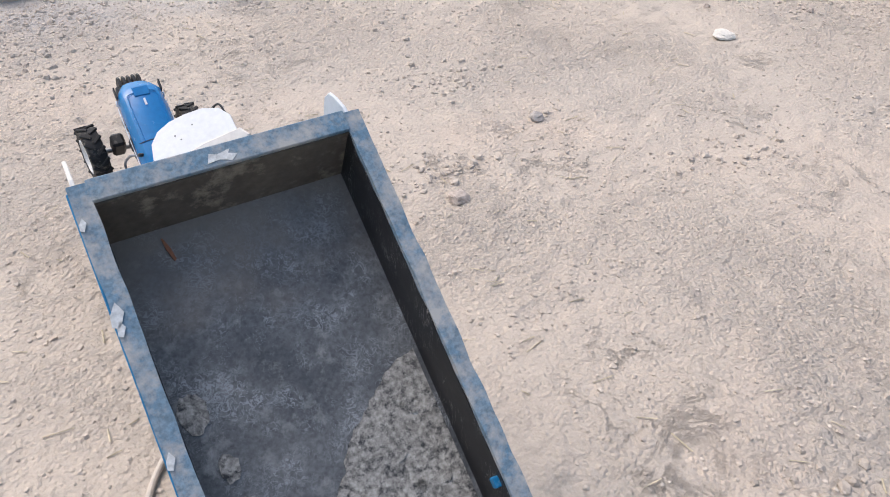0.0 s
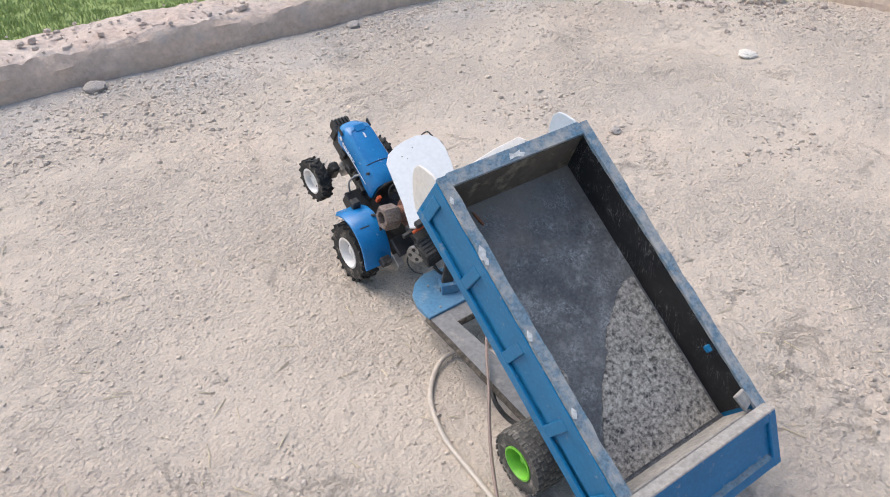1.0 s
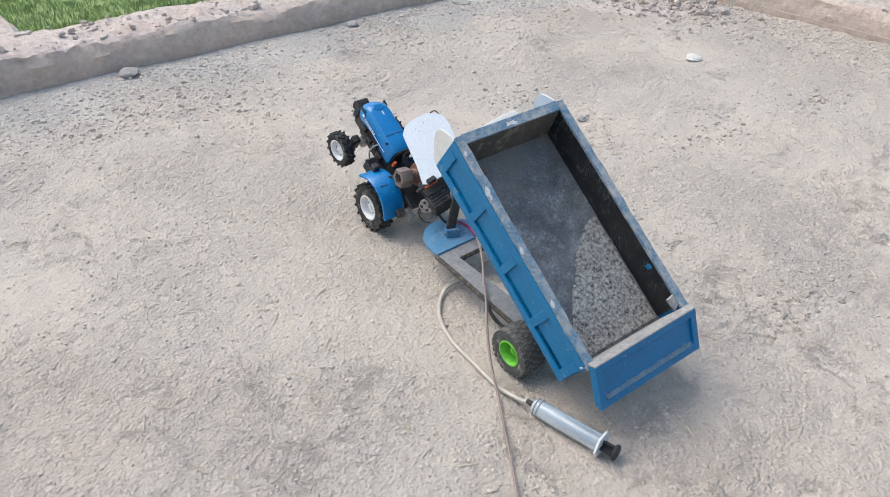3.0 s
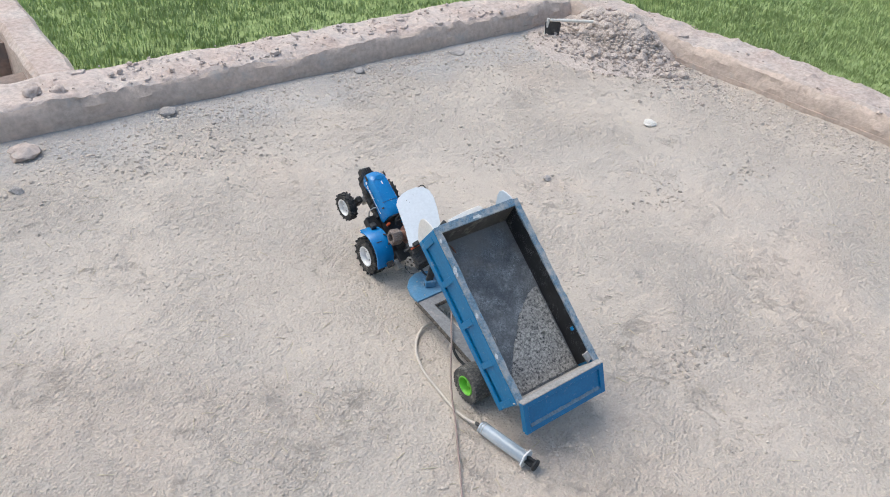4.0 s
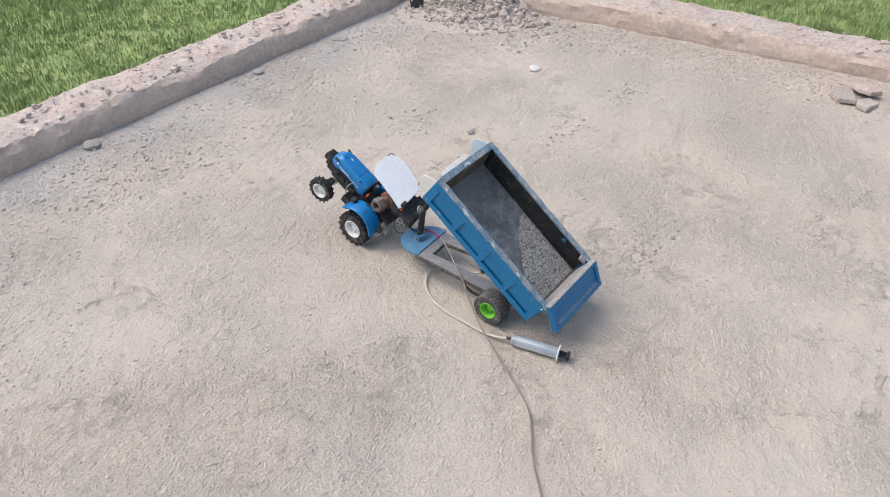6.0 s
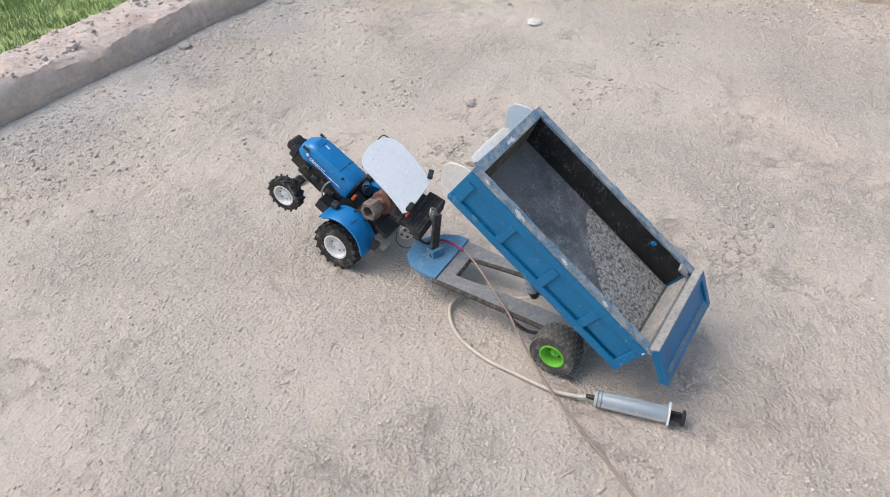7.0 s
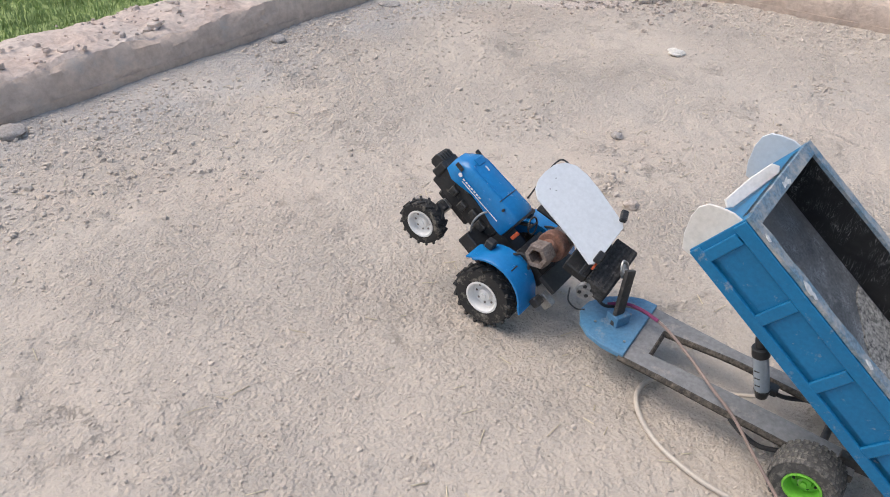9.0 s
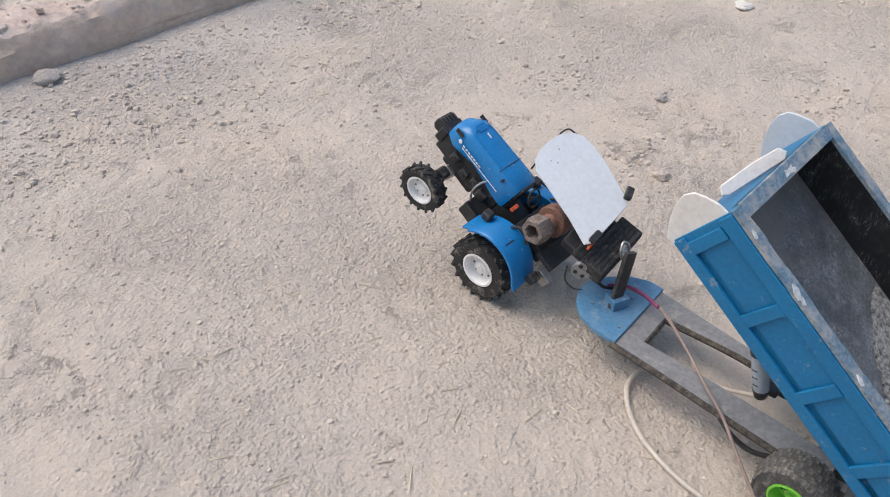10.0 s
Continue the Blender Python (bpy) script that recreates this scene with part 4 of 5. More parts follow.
# axle, struts and wheels
bm = B()
rod(bm, (0.012, 0.004, 0.040), (0.205, -0.010, 0.040), 0.005)
axle = part("axle", bm, M_DARKMETAL, trailer)
for x in (0.055, 0.16):
    bm = B()
    box(bm, (x - 0.012, -0.018, 0.038), (x + 0.012, 0.014, Z1 - 0.0095), bevel=0.002)
    part("axle_block", bm, M_DARKMETAL, trailer)
    bm = B()
    tube(bm, [(x - 0.008, 0.105, Z1 - 0.006), (x - 0.016, 0.085, 0.045), (x - 0.014, 0.06, 0.036), (x - 0.006, 0.03, 0.040)], 0.0032, 8)
    part("strut", bm, M_BLACK, trailer)
for x in (0.055, 0.155):
    bm = B()
    box(bm, (x - 0.006, -0.075, Z1 - 0.004), (x + 0.006, -0.02, Z1 + 0.012), bevel=0.001)
    part("tipping_hinge", bm, M_DARKMETAL, trailer)


def lug(shapes, tyre, name, key, lo, hi, m, material):
    """One tread lug; alike lugs share their mesh."""
    if key not in shapes:
        t = B()
        box(t, lo, hi, bevel=0.0006)
        shapes[key] = bpy.data.meshes.new(name)
        t.to_mesh(shapes[key])
        t.free()
        shapes[key].materials.append(material)
    ob = new(name, shapes[key])
    ob.parent = tyre
    ob.matrix_basis = m


def wheel(parent, name, m, radius, width, rim_r, tyre_mat, rim_mat, lugs, blocky, label, face=-1):
    """A tyre with its tread as real lugs, and a dished rim with holes; the outer face looks along face * x."""
    w = width / 2
    bm = B()
    prof = [(rim_r, -w * 0.85), (rim_r + (radius - rim_r) * 0.45, -w), (radius * 0.93, -w * 0.92), (radius * 0.975, -w * 0.6), (radius * 0.985, 0),
            (radius * 0.975, w * 0.6), (radius * 0.93, w * 0.92), (rim_r + (radius - rim_r) * 0.45, w), (rim_r, w * 0.85), (rim_r * 0.96, 0)]
    lathe(bm, prof, m, 44)
    tyre = part(name, bm, tyre_mat, parent, label)
    shapes = {}
    for k in range(lugs):
        a = 360.0 * k / lugs
        if blocky:
            for q, x in enumerate((-0.82, -0.42, 0.0, 0.42, 0.82)):
                s = radius * 2 * math.pi / lugs * 0.33
                outer = abs(x) > 0.6
                lug(shapes, tyre, "tread_block", outer, (-w * 0.17, -s, radius * (0.965 - 0.05 * outer)), (w * 0.17, s, radius * (1.0 - 0.03 * outer)),
                    m @ pose(0, 0, 0, a + (180.0 / lugs if q % 2 else 0)) @ pose(x * w, 0, 0), tyre_mat)
        else:
            for sgn in (-1, 1):
                s = radius * 0.055
                lug(shapes, tyre, "tread_lug", 0, (-w * 0.62, -s, radius * 0.93), (w * 0.62, s, radius * 1.035),
                    m @ pose(0, 0, 0, a + (180.0 / lugs if sgn > 0 else 0)) @ pose(sgn * w * 0.5, 0, 0, 0, 0, sgn * 38), tyre_mat)
    bm = B()
    f = face
    lathe(bm, [(rim_r * 1.03, f * w * 0.86), (rim_r * 1.04, f * w * 0.94), (rim_r * 0.93, f * w * 0.96), (rim_r * 0.86, f * w * 0.80), (rim_r * 0.80, f * w * 0.12), (rim_r * 0.45, f * w * 0.05),
               (rim_r * 0.36, f * w * 0.45), (rim_r * 0.12, f * w * 0.48), (0.0003, f * w * 0.48)], m, 32, closed=False)
    rim = part("rim", bm, rim_mat, tyre)
    for k in range(8):
        a = 2 * math.pi * k / 8
        bm = B()
        c = Vector((f * w * 0.09, math.cos(a) * rim_r * 0.62, math.sin(a) * rim_r * 0.62))
        rod(bm, m @ c, m @ (c + Vector((f * 0.0012, 0, 0))), rim_r * (0.07 if not blocky else 0.085), 8)
        # on white rims these grey discs put the shade of the hub gaps into colour
        part("rim_slot", bm, M_BLACK if blocky else M_NUT, tyre, "dark slot in the rim" if blocky else "grey disc painted in for a shaded gap by the hub")
    bm = B()
    rod(bm, m @ Vector((f * w * 0.40, 0, 0)), m @ Vector((f * w * 0.62, 0, 0)), rim_r * 0.17, 10)
    part("hub_cap", bm, rim_mat, tyre)
    return tyre


wheel(trailer, "wheel", pose(0.020, 0.003, 0.0405, 20, 0, -3.5), 0.041, 0.044, 0.0215, M_DUSTTYRE, M_GREEN, 24, True, "dusty knobbly tyre on a bright green rim")
wheel(trailer, "wheel", pose(0.200, -0.009, 0.0405, 75, 0, -3.5), 0.041, 0.044, 0.0215, M_DUSTTYRE, M_GREEN, 24, True, "dusty knobbly tyre on a bright green rim", 1)

# lifting cylinder under the bed
bm = B()
rod(bm, (0.109, 0.084, 0.064), (0.1065, 0.101, 0.118), 0.0098, 20)
cyl = part("lift_cylinder", bm, M_CLEAR, trailer, "clouded syringe barrel that lifts the bed")
for k in (0, 2, 4):
    bm = B()
    c = Vector((0.109, 0.084, 0.064)).lerp(Vector((0.1065, 0.101, 0.118)), 0.2 + 0.1 * k)
    box(bm, (-0.0104, -0.0035 - 0.002 * (k % 2), -0.0006), (-0.0092, 0.0035, 0.0006), Matrix.Translation(c) @ pose(0, 0, 0, -18, 0, -20), 0)
    part("scale_mark", bm, M_BLACK, cyl, smooth=False)
bm = B()
rod(bm, (0.1066, 0.100, 0.116), (0.1060, 0.104, 0.130), 0.0112, 16)
rod(bm, (0.106, 0.104, 0.129), (0.107, 0.124, 0.215), 0.007, 16)
part("plunger_rod", bm, M_BLACK, cyl)
bm = B()
rod(bm, (0.110, 0.082, 0.052), (0.109, 0.0845, 0.067), 0.0075, 12, 0.0108)
box(bm, (0.112, 0.066, 0.056), (0.128, 0.084, 0.068), bevel=0.002)
part("cylinder_clamp", bm, M_BLACK, cyl)
bm = B()
tube(bm, [(0.110, 0.082, 0.053), (0.116, 0.095, 0.040), (0.122, 0.13, 0.02), (0.128, 0.17, 0.008)], 0.0028, 8)
part("feed_pipe", bm, M_HOSE, cyl)
# dried silt on the bed floor
outline = [(0.089, 0.197), (0.070, 0.193), (0.052, 0.182), (0.030, 0.165), (0.012, 0.150), (0.000, 0.130), (-0.022, 0.108), (-0.036, 0.088), (-0.052, 0.065),
           (-0.064, 0.045), (-0.074, 0.030), (-0.078, 0.012), (0.088, 0.012)]
line = flow([(x, y, 0) for x, y in outline[:-1]], 6)
edge = [(v.x + 0.0022 * noise.noise(Vector((v.x * 160, v.y * 160, 1))), v.y + 0.0022 * noise.noise(Vector((v.x * 160, v.y * 160, 7)))) for v in line] + [(0.0885, 0.012)]
bm = B()
prism(bm, edge, FLOOR + 0.001, FLOOR + 0.0024, BED)
silt = thing("dried_silt", BED @ Vector((0.02, 0.09, FLOOR + 0.001)), "patch of dried grey silt flaking on the bed floor", "dirt")
part("silt_sheet", bm, M_MUD, silt, smooth=False)
r = random.Random(77)
for k in range(26):
    x, y, s = r.uniform(-0.05, 0.08), r.uniform(0.02, 0.17), r.uniform(0.003, 0.0065)
    if y > 0.19 - 0.9 * max(0, 0.085 - x) - 0.01:
        continue
    bm = B()
    pts = [(s * math.cos(a) * (1 + 0.7 * noise.noise(Vector((a * 2, k * 5, 0)))), 1.4 * s * math.sin(a) * (1 + 0.7 * noise.noise(Vector((a * 2, k * 5, 4))))) for a in [i * 0.35 for i in range(18)]]
    prism(bm, pts, FLOOR + 0.0024, FLOOR + 0.0031, BED @ pose(x, y, 0))
    part("silt_flake", bm, M_MUD, silt, smooth=False)
for k, (x, y, s) in enumerate(((-0.080, 0.215, 0.010), (-0.070, 0.17, 0.007), (-0.066, 0.135, 0.009))):
    bm = B()
    pts = [(s * math.cos(a) * (1 + 0.5 * noise.noise(Vector((a * 2, k * 5, 0)))), 1.5 * s * math.sin(a) * (1 + 0.5 * noise.noise(Vector((a * 2, k * 5, 4))))) for a in [i * 0.35 for i in range(18)]]
    prism(bm, pts, FLOOR + 0.001, FLOOR + 0.0022, BED @ pose(x, y, 0))
    tagged(part("silt_spot", bm, M_MUD, smooth=False), "small dried silt spot on the bed floor", "dirt", group="silt spots in the bed")
bm = B()
prism(bm, [(-0.001, -0.010), (0.001, -0.009), (0.0016, 0.0), (0.0006, 0.009), (-0.0006, 0.010), (-0.0016, 0.001)], 0.0, 0.0015, BED @ pose(-0.055, 0.335, FLOOR + 0.0015, 0, 0, 12))
tagged(part("dry_leaf", bm, M_ORANGE, smooth=False), "narrow dry orange leaf in the trailer bed", "leaf")

# ---- tractor ----
TR = pose(0.148, 0.475, 0.0492, 0, 0, -2) @ pose(0, 0, 0, 35)
tractor = thing("toy_tractor", (0.148, 0.475, 0.0), "blue toy tractor rearing up with its front wheels off the ground", "tractor")
bm = B()
box(bm, (-0.015, -0.035, 0.0), (0.015, 0.06, 0.052), TR, 0.003, 2)
box(bm, (-0.0165, 0.06, 0.012), (0.0165, 0.185, 0.052), TR, 0.003, 2)
box(bm, (-0.011, 0.10, -0.004), (0.011, 0.165, 0.014), TR, 0.003)
chassis = part("chassis", bm, M_BLACK, tractor)
for k, (x, y, z, w) in enumerate(((-0.018, 0.085, 0.030, 0.010), (-0.019, 0.105, 0.038, 0.007), (-0.019, 0.125, 0.030, 0.008), (-0.018, 0.150, 0.036, 0.008), (0.018, 0.095, 0.034, 0.009), (0.018, 0.13, 0.032, 0.009))):
    bm = B()
    box(bm, (x - 0.005, y - w, z - w), (x + 0.005, y + w * 0.7, z + w * 0.8), TR, 0.0015)
    rod(bm, TR @ Vector((x - 0.006, y, z)), TR @ Vector((x + 0.006, y, z)), w * 0.5, 10)
    part("engine_part", bm, M_DARKMETAL, chassis)


def bonnet():
    """A hood with a crowned top that falls towards a rounded nose."""
    bm = B()
    rows = []
    ys = [0.052, 0.058, 0.075, 0.100, 0.125, 0.148, 0.163, 0.172, 0.178, 0.181]
    for k, y in enumerate(ys):
        top = 0.1015 - 0.085 * max(0, y - 0.06) ** 1.15 - 0.9 * max(0, y - 0.160) ** 1.02
        low = 0.0555 + 0.009 * math.sin(min(1, max(0, (y - 0.09) / 0.05)) * 3.14) - (0.004 if y > 0.15 else 0)
        hw = 0.0270 - 0.0015 * (y - 0.06) / 0.1 - 0.5 * max(0, y - 0.165)
        if k == 0:
            top, hw = top - 0.003, hw - 0.002
        sec = [(-hw * 0.96, low), (-hw, low + (top - low) * 0.45), (-hw * 0.95, top - 0.010), (-hw * 0.78, top - 0.0035), (-hw * 0.4, top - 0.0006), (0, top),
               (hw * 0.4, top - 0.0006), (hw * 0.78, top - 0.0035), (hw * 0.95, top - 0.010), (hw, low + (top - low) * 0.45), (hw * 0.96, low)]
        rows.append([bm.verts.new(TR @ Vector((x, y, z))) for x, z in sec])
    for a, b in zip(rows, rows[1:]):
        for q in range(10):
            bm.faces.new((a[q], a[q + 1], b[q + 1], b[q]))
        bm.faces.new((a[10], a[0], b[0], b[10]))
    bm.faces.new(rows[0])
    bm.faces.new(rows[-1][::-1])
    bmesh.ops.recalc_face_normals(bm, faces=bm.faces[:])
    return part("bonnet", bm, M_TBLUE, tractor, "glossy blue plastic bonnet")


hood = bonnet()
bm = B()
loop = [(-0.017, 0.090), (-0.017, 0.145), (-0.012, 0.155), (0.012, 0.155), (0.017, 0.145), (0.017, 0.090)]


def hood_z(x, y):
    return 0.1018 - 0.085 * max(0, y - 0.06) ** 1.15 - 0.9 * max(0, y - 0.160) ** 1.02 - 0.0035 * (abs(x) / 0.0205) ** 2.2


tube(bm, [TR @ Vector((x, y, hood_z(x, y))) for x, y in loop], 0.0007, 6)
part("moulded_ridge", bm, M_TBLUE, hood)
bm = B()
tube(bm, [TR @ Vector((x, 0.0905, hood_z(x, 0.0905))) for x in (-0.0235, -0.015, 0, 0.015, 0.0235)], 0.0006, 6)
part("panel_gap", bm, M_BLACK, hood)
bm = B()
box(bm, (-0.009, 0.150, -0.0008), (0.009, 0.162, 0.001), TR @ pose(0, 0, hood_z(0, 0.156) - 0.0001) , 0.0006)
part("nose_vent", bm, M_TBLUE, hood)
bm = B()
box(bm, (-0.0012, 0.136, 0), (0.0012, 0.145, 0.0008), TR @ pose(0, 0, hood_z(0, 0.14) + 0.0002), 0)
part("white_mark", bm, M_MARK, hood, "plain white bar", smooth=False)
for sign in (-1, 1):
    bm = B()
    box(bm, (-0.0004, 0.072, -0.0006), (0.0004, 0.150, 0.0006), TR @ pose(sign * 0.0280, 0, 0.0735, -2), 0)
    part("side_stripe", bm, M_MARK, hood, "thin white side stripe", smooth=False)
    bm = B()
    rod(bm, TR @ Vector((sign * 0.0270, 0.158, 0.0735)), TR @ Vector((sign * 0.0283, 0.158, 0.0735)), 0.0035, 12)
    part("round_badge", bm, M_MARK, hood, "plain white round mark", smooth=False)
    for k in range(7):
        bm = B()
        box(bm, (-0.0004, -0.0020, -0.0011), (0.0004, 0.0020, 0.0011), TR @ pose(sign * 0.0281, 0.149 - k * 0.0058, 0.0728 + 0.0002 * k, -2), 0)
        part("side_mark", bm, M_MARK, hood, "plain white bar", smooth=False)
    bm = B()
    box(bm, (-0.0008, 0.160, 0.078), (0.0008, 0.174, 0.086), TR @ pose(sign * 0.0262, 0, -0.001), 0.001)
    part("headlight", bm, M_BLACK, hood, "dark headlight lens")
bm = B()
rod(bm, TR @ Vector((-0.022, 0.078, 0.091)), TR @ Vector((-0.0290, 0.078, 0.0935)), 0.0022, 10)
part("filler_cap", bm, M_BLACK, hood)

# nose weights
bm = B()
box(bm, (-0.019, 0.180, 0.024), (0.019, 0.194, 0.052), TR, 0.002)
carrier = part("weight_carrier", bm, M_BLACK, tractor)
for k in range(5):
    bm = B()
    x = -0.012 + 0.006 * k
    prism(bm, [(0.192, 0.031), (0.203, 0.030), (0.208, 0.035), (0.208, 0.048), (0.203, 0.053), (0.192, 0.053)], x - 0.0019, x + 0.0019, TR @ Matrix(((0, 0, 1, 0), (1, 0, 0, 0), (0, 1, 0, 0), (0, 0, 0, 1))), bevel=0.0008)
    part("front_weight", bm, M_BLACK, carrier, "black slab weight")

# front axle and wheels
bm = B()
rod(bm, TR @ Vector((-0.060, 0.143, -0.010)), TR @ Vector((0.060, 0.143, -0.010)), 0.0035)
box(bm, (-0.018, 0.134, -0.018), (0.018, 0.152, 0.004), TR, 0.002)
front_axle = part("front_axle", bm, M_STEEL, tractor, "bare metal front axle")
for sign in (-1, 1):
    bm = B()
    box(bm, (sign * 0.026, 0.134, -0.014), (sign * 0.042, 0.152, 0.016), TR, 0.003)
    part("axle_knuckle", bm, M_BLACK, front_axle)
wheel(tractor, "front_wheel", TR @ pose(-0.063, 0.143, -0.011, 10, 0, 4), 0.0355, 0.022, 0.0215, M_TYRE, M_RIM, 15, False, "black lugged tyre on a white rim", -1)
wheel(tractor, "front_wheel", TR @ pose(0.063, 0.143, -0.011, 40, 0, 4), 0.0355, 0.022, 0.0215, M_TYRE, M_RIM, 15, False, "black lugged tyre on a white rim", 1)
bm = B()
rod(bm, TR @ Vector((-0.062, 0.0, 0.0)), TR @ Vector((0.062, 0.0, 0.0)), 0.006)
part("rear_axle", bm, M_BLACK, tractor)
wheel(tractor, "rear_wheel", TR @ pose(-0.068, 0, 0, 10, 0, 0), 0.0480, 0.031, 0.0255, M_TYRE, M_RIM, 17, False, "black lugged tyre on a white rim", -1)
wheel(tractor, "rear_wheel", TR @ pose(0.068, 0, 0, 55, 0, 0), 0.0480, 0.031, 0.0255, M_TYRE, M_RIM, 17, False, "black lugged tyre on a white rim", 1)

# fenders
for sign in (-1, 1):
    bm = B()
    rows = []
    for k in range(15):
        a = radians(20 + 122 * k / 14)
        rad = 0.062 + 0.010 * math.sin(math.pi * k / 14) + (0.004 if k in (0, 14) else 0)
        y, z = rad * math.cos(a), rad * math.sin(a) + 0.004
        yi, zi = (rad - 0.0022) * math.cos(a), (rad - 0.0022) * math.sin(a) + 0.004
        yd, zd = (rad - 0.020) * math.cos(a), (rad - 0.020) * math.sin(a) + 0.004
        xo, xi = sign * (0.086 - 0.010 * (k < 2)), sign * 0.040
        rows.append([bm.verts.new(TR @ Vector(v)) for v in ((xo, yi, zi - 0.003), (xo, y, z - 0.002), (xo - sign * 0.003, y, z), (xi, y, z), (xi, yd, zd), (xi + sign * 0.002, yd, zd), (xi + sign * 0.002, yi, zi))])
    for a, b in zip(rows, rows[1:]):
        for q in range(7):
            bm.faces.new((a[q], a[(q + 1) % 7], b[(q + 1) % 7], b[q]))
    bm.faces.new(rows[0])
    bm.faces.new(rows[-1][::-1])
    bmesh.ops.recalc_face_normals(bm, faces=bm.faces[:])
    f = part("fender", bm, M_TBLUE, tractor, "blue plastic rear fender")
    bm = B()
    box(bm, (sign * 0.050, -0.060, 0.052), (sign * 0.066, -0.046, 0.066), TR, 0.002)
    part("tail_lamp", bm, M_BLACK, f)
    bm = B()
    box(bm, (sign * 0.048, 0.022, 0.066), (sign * 0.062, 0.036, 0.080), TR @ pose(0, 0, 0, -20), 0.002)
    part("rail_base", bm, M_BLACK, f)
    bm = B()
    tube(bm, [TR @ Vector((sign * x, y, z)) for x, y, z in ((0.046, 0.02, 0.072), (0.044, 0.012, 0.084), (0.046, 0.0, 0.086), (0.048, -0.01, 0.078))], 0.0022, 8)
    part("hand_rail", bm, M_BLACK, f)
    bm = B()
    box(bm, (sign * 0.060, 0.0035, 0.0747), (sign * 0.076, 0.0055, 0.0762), TR, 0.0003)
    part("moulded_slot", bm, M_BLACK, f)
    bm = B()
    box(bm, (sign * 0.012, 0.018, 0.022), (sign * 0.047, 0.088, 0.026), TR, 0.001)
    box(bm, (sign * 0.038, 0.030, 0.000), (sign * 0.046, 0.088, 0.026), TR, 0.002)
    part("footplate", bm, M_BLACK, tractor)
bm = B()
tube(bm, [TR @ Vector(v) for v in ((-0.038, 0.086, 0.026), (-0.040, 0.094, 0.045), (-0.034, 0.095, 0.060), (-0.027, 0.092, 0.066))], 0.0016, 8)
part("side_lever", bm, M_STEEL, tractor)

# driving position
bm = B()
prism(bm, [(-0.020, 0.052), (0.020, 0.052), (0.022, 0.088), (0.012, 0.099), (-0.012, 0.099), (-0.022, 0.088)], 0, 0.004, TR @ pose(0, 0.0525, 0, 90), bevel=0.001)
part("dashboard", bm, M_BLACK, tractor)
bm = B()
rod(bm, TR @ Vector((0, 0.052, 0.075)), TR @ Vector((0, 0.034, 0.094)), 0.0025)
column = part("steering_column", bm, M_BLACK, tractor)
bm = B()
ring = TR @ pose(0, 0.034, 0.094, 45)
line = [ring @ Vector((0.013 * math.cos(a), 0.013 * math.sin(a), 0)) for a in [i * math.pi / 6 for i in range(13)]]
tube(bm, line, 0.0014, 6)
box(bm, (-0.0125, -0.001, -0.0008), (0.0125, 0.001, 0.0008), ring, 0)
part("steering_wheel", bm, M_BLACK, column)
bm = B()
box(bm, (-0.028, 0.036, 0.070), (-0.021, 0.042, 0.084), TR, 0.001)
part("orange_switch", bm, M_RED, tractor, "small orange switch")
bm = B()
box(bm, (-0.030, -0.040, 0.050), (0.032, 0.020, 0.074), TR, 0.003, 2)
box(bm, (-0.042, -0.060, 0.074), (0.040, -0.030, 0.082), TR, 0.001)
part("seat_platform", bm, M_BLACK, tractor)

# canopy sheet on its rear block
SHEET = Matrix(((0.961, -0.028, -0.275, 0.091), (-0.067, 0.941, -0.331, 0.336), (0.268, 0.336, 0.903, 0.157), (0, 0, 0, 1)))
bm = B()
corner = [(0.002, 0.001), (0.018, 0.040), (0.032, 0.086), (0.040, 0.112), (0.052, 0.124), (0.068, 0.1295), (0.086, 0.130), (0.106, 0.127), (0.122, 0.117), (0.129, 0.102), (0.127, 0.082), (0.118, 0.055), (0.104, 0.024), (0.093, 0.000), (0.086, -0.005), (0.028, -0.006), (0.008, -0.004)]
prism(bm, corner, -0.0015, 0.0015, SHEET, bevel=0.0005)
canopy = part("canopy", bm, M_WHITE, tractor, "rounded white plastic canopy sheet", smooth=False)
for u, v in ((0.066, 0.108), (0.088, 0.112), (0.07, 0.10)):
    bm = B()
    rod(bm, SHEET @ Vector((u, v, 0.0012)), SHEET @ Vector((u, v, 0.0019)), 0.0009, 6)
    part("pin_hole", bm, M_BLACK, canopy)
bm = B()
box(bm, (0.002, -0.0075, -0.006), (0.030, -0.004, -0.001), SHEET)
part("red_trim", bm, M_RED, canopy)
for u, v, t in ((0.018, -0.004, 0), (0.100, 0.004, 20)):
    bm = B()
    box(bm, (-0.009, -0.005, 0.0), (0.009, 0.005, 0.009), SHEET @ pose(u, v, 0.0012, 0, 0, t), 0.0015)
    part("work_lamp", bm, M_BLACK, canopy)
bm = B()
box(bm, (0.000, -0.042, -0.056), (0.089, -0.007, -0.027), SHEET, 0.0015)
block = part("rear_block", bm, M_CHAR, tractor, "charred black ribbed block")
for k in range(5):
    bm = B()
    box(bm, (0.003, -0.0405 + 0.0068 * k, -0.0275), (0.086, -0.0365 + 0.0068 * k, -0.0255), SHEET, 0.0006)
    part("block_rib", bm, M_CHAR, block)
for k in range(4):
    bm = B()
    box(bm, (0.003, -0.0432, -0.053 + 0.0065 * k), (0.086, -0.0415, -0.049 + 0.0065 * k), SHEET, 0.0006)
    part("block_rib", bm, M_CHAR, block)
PUL = SHEET @ pose(-0.004, -0.016, -0.046, 0, 20, 30) @ Matrix.Rotation(math.pi, 4, "Z")
bm = B()
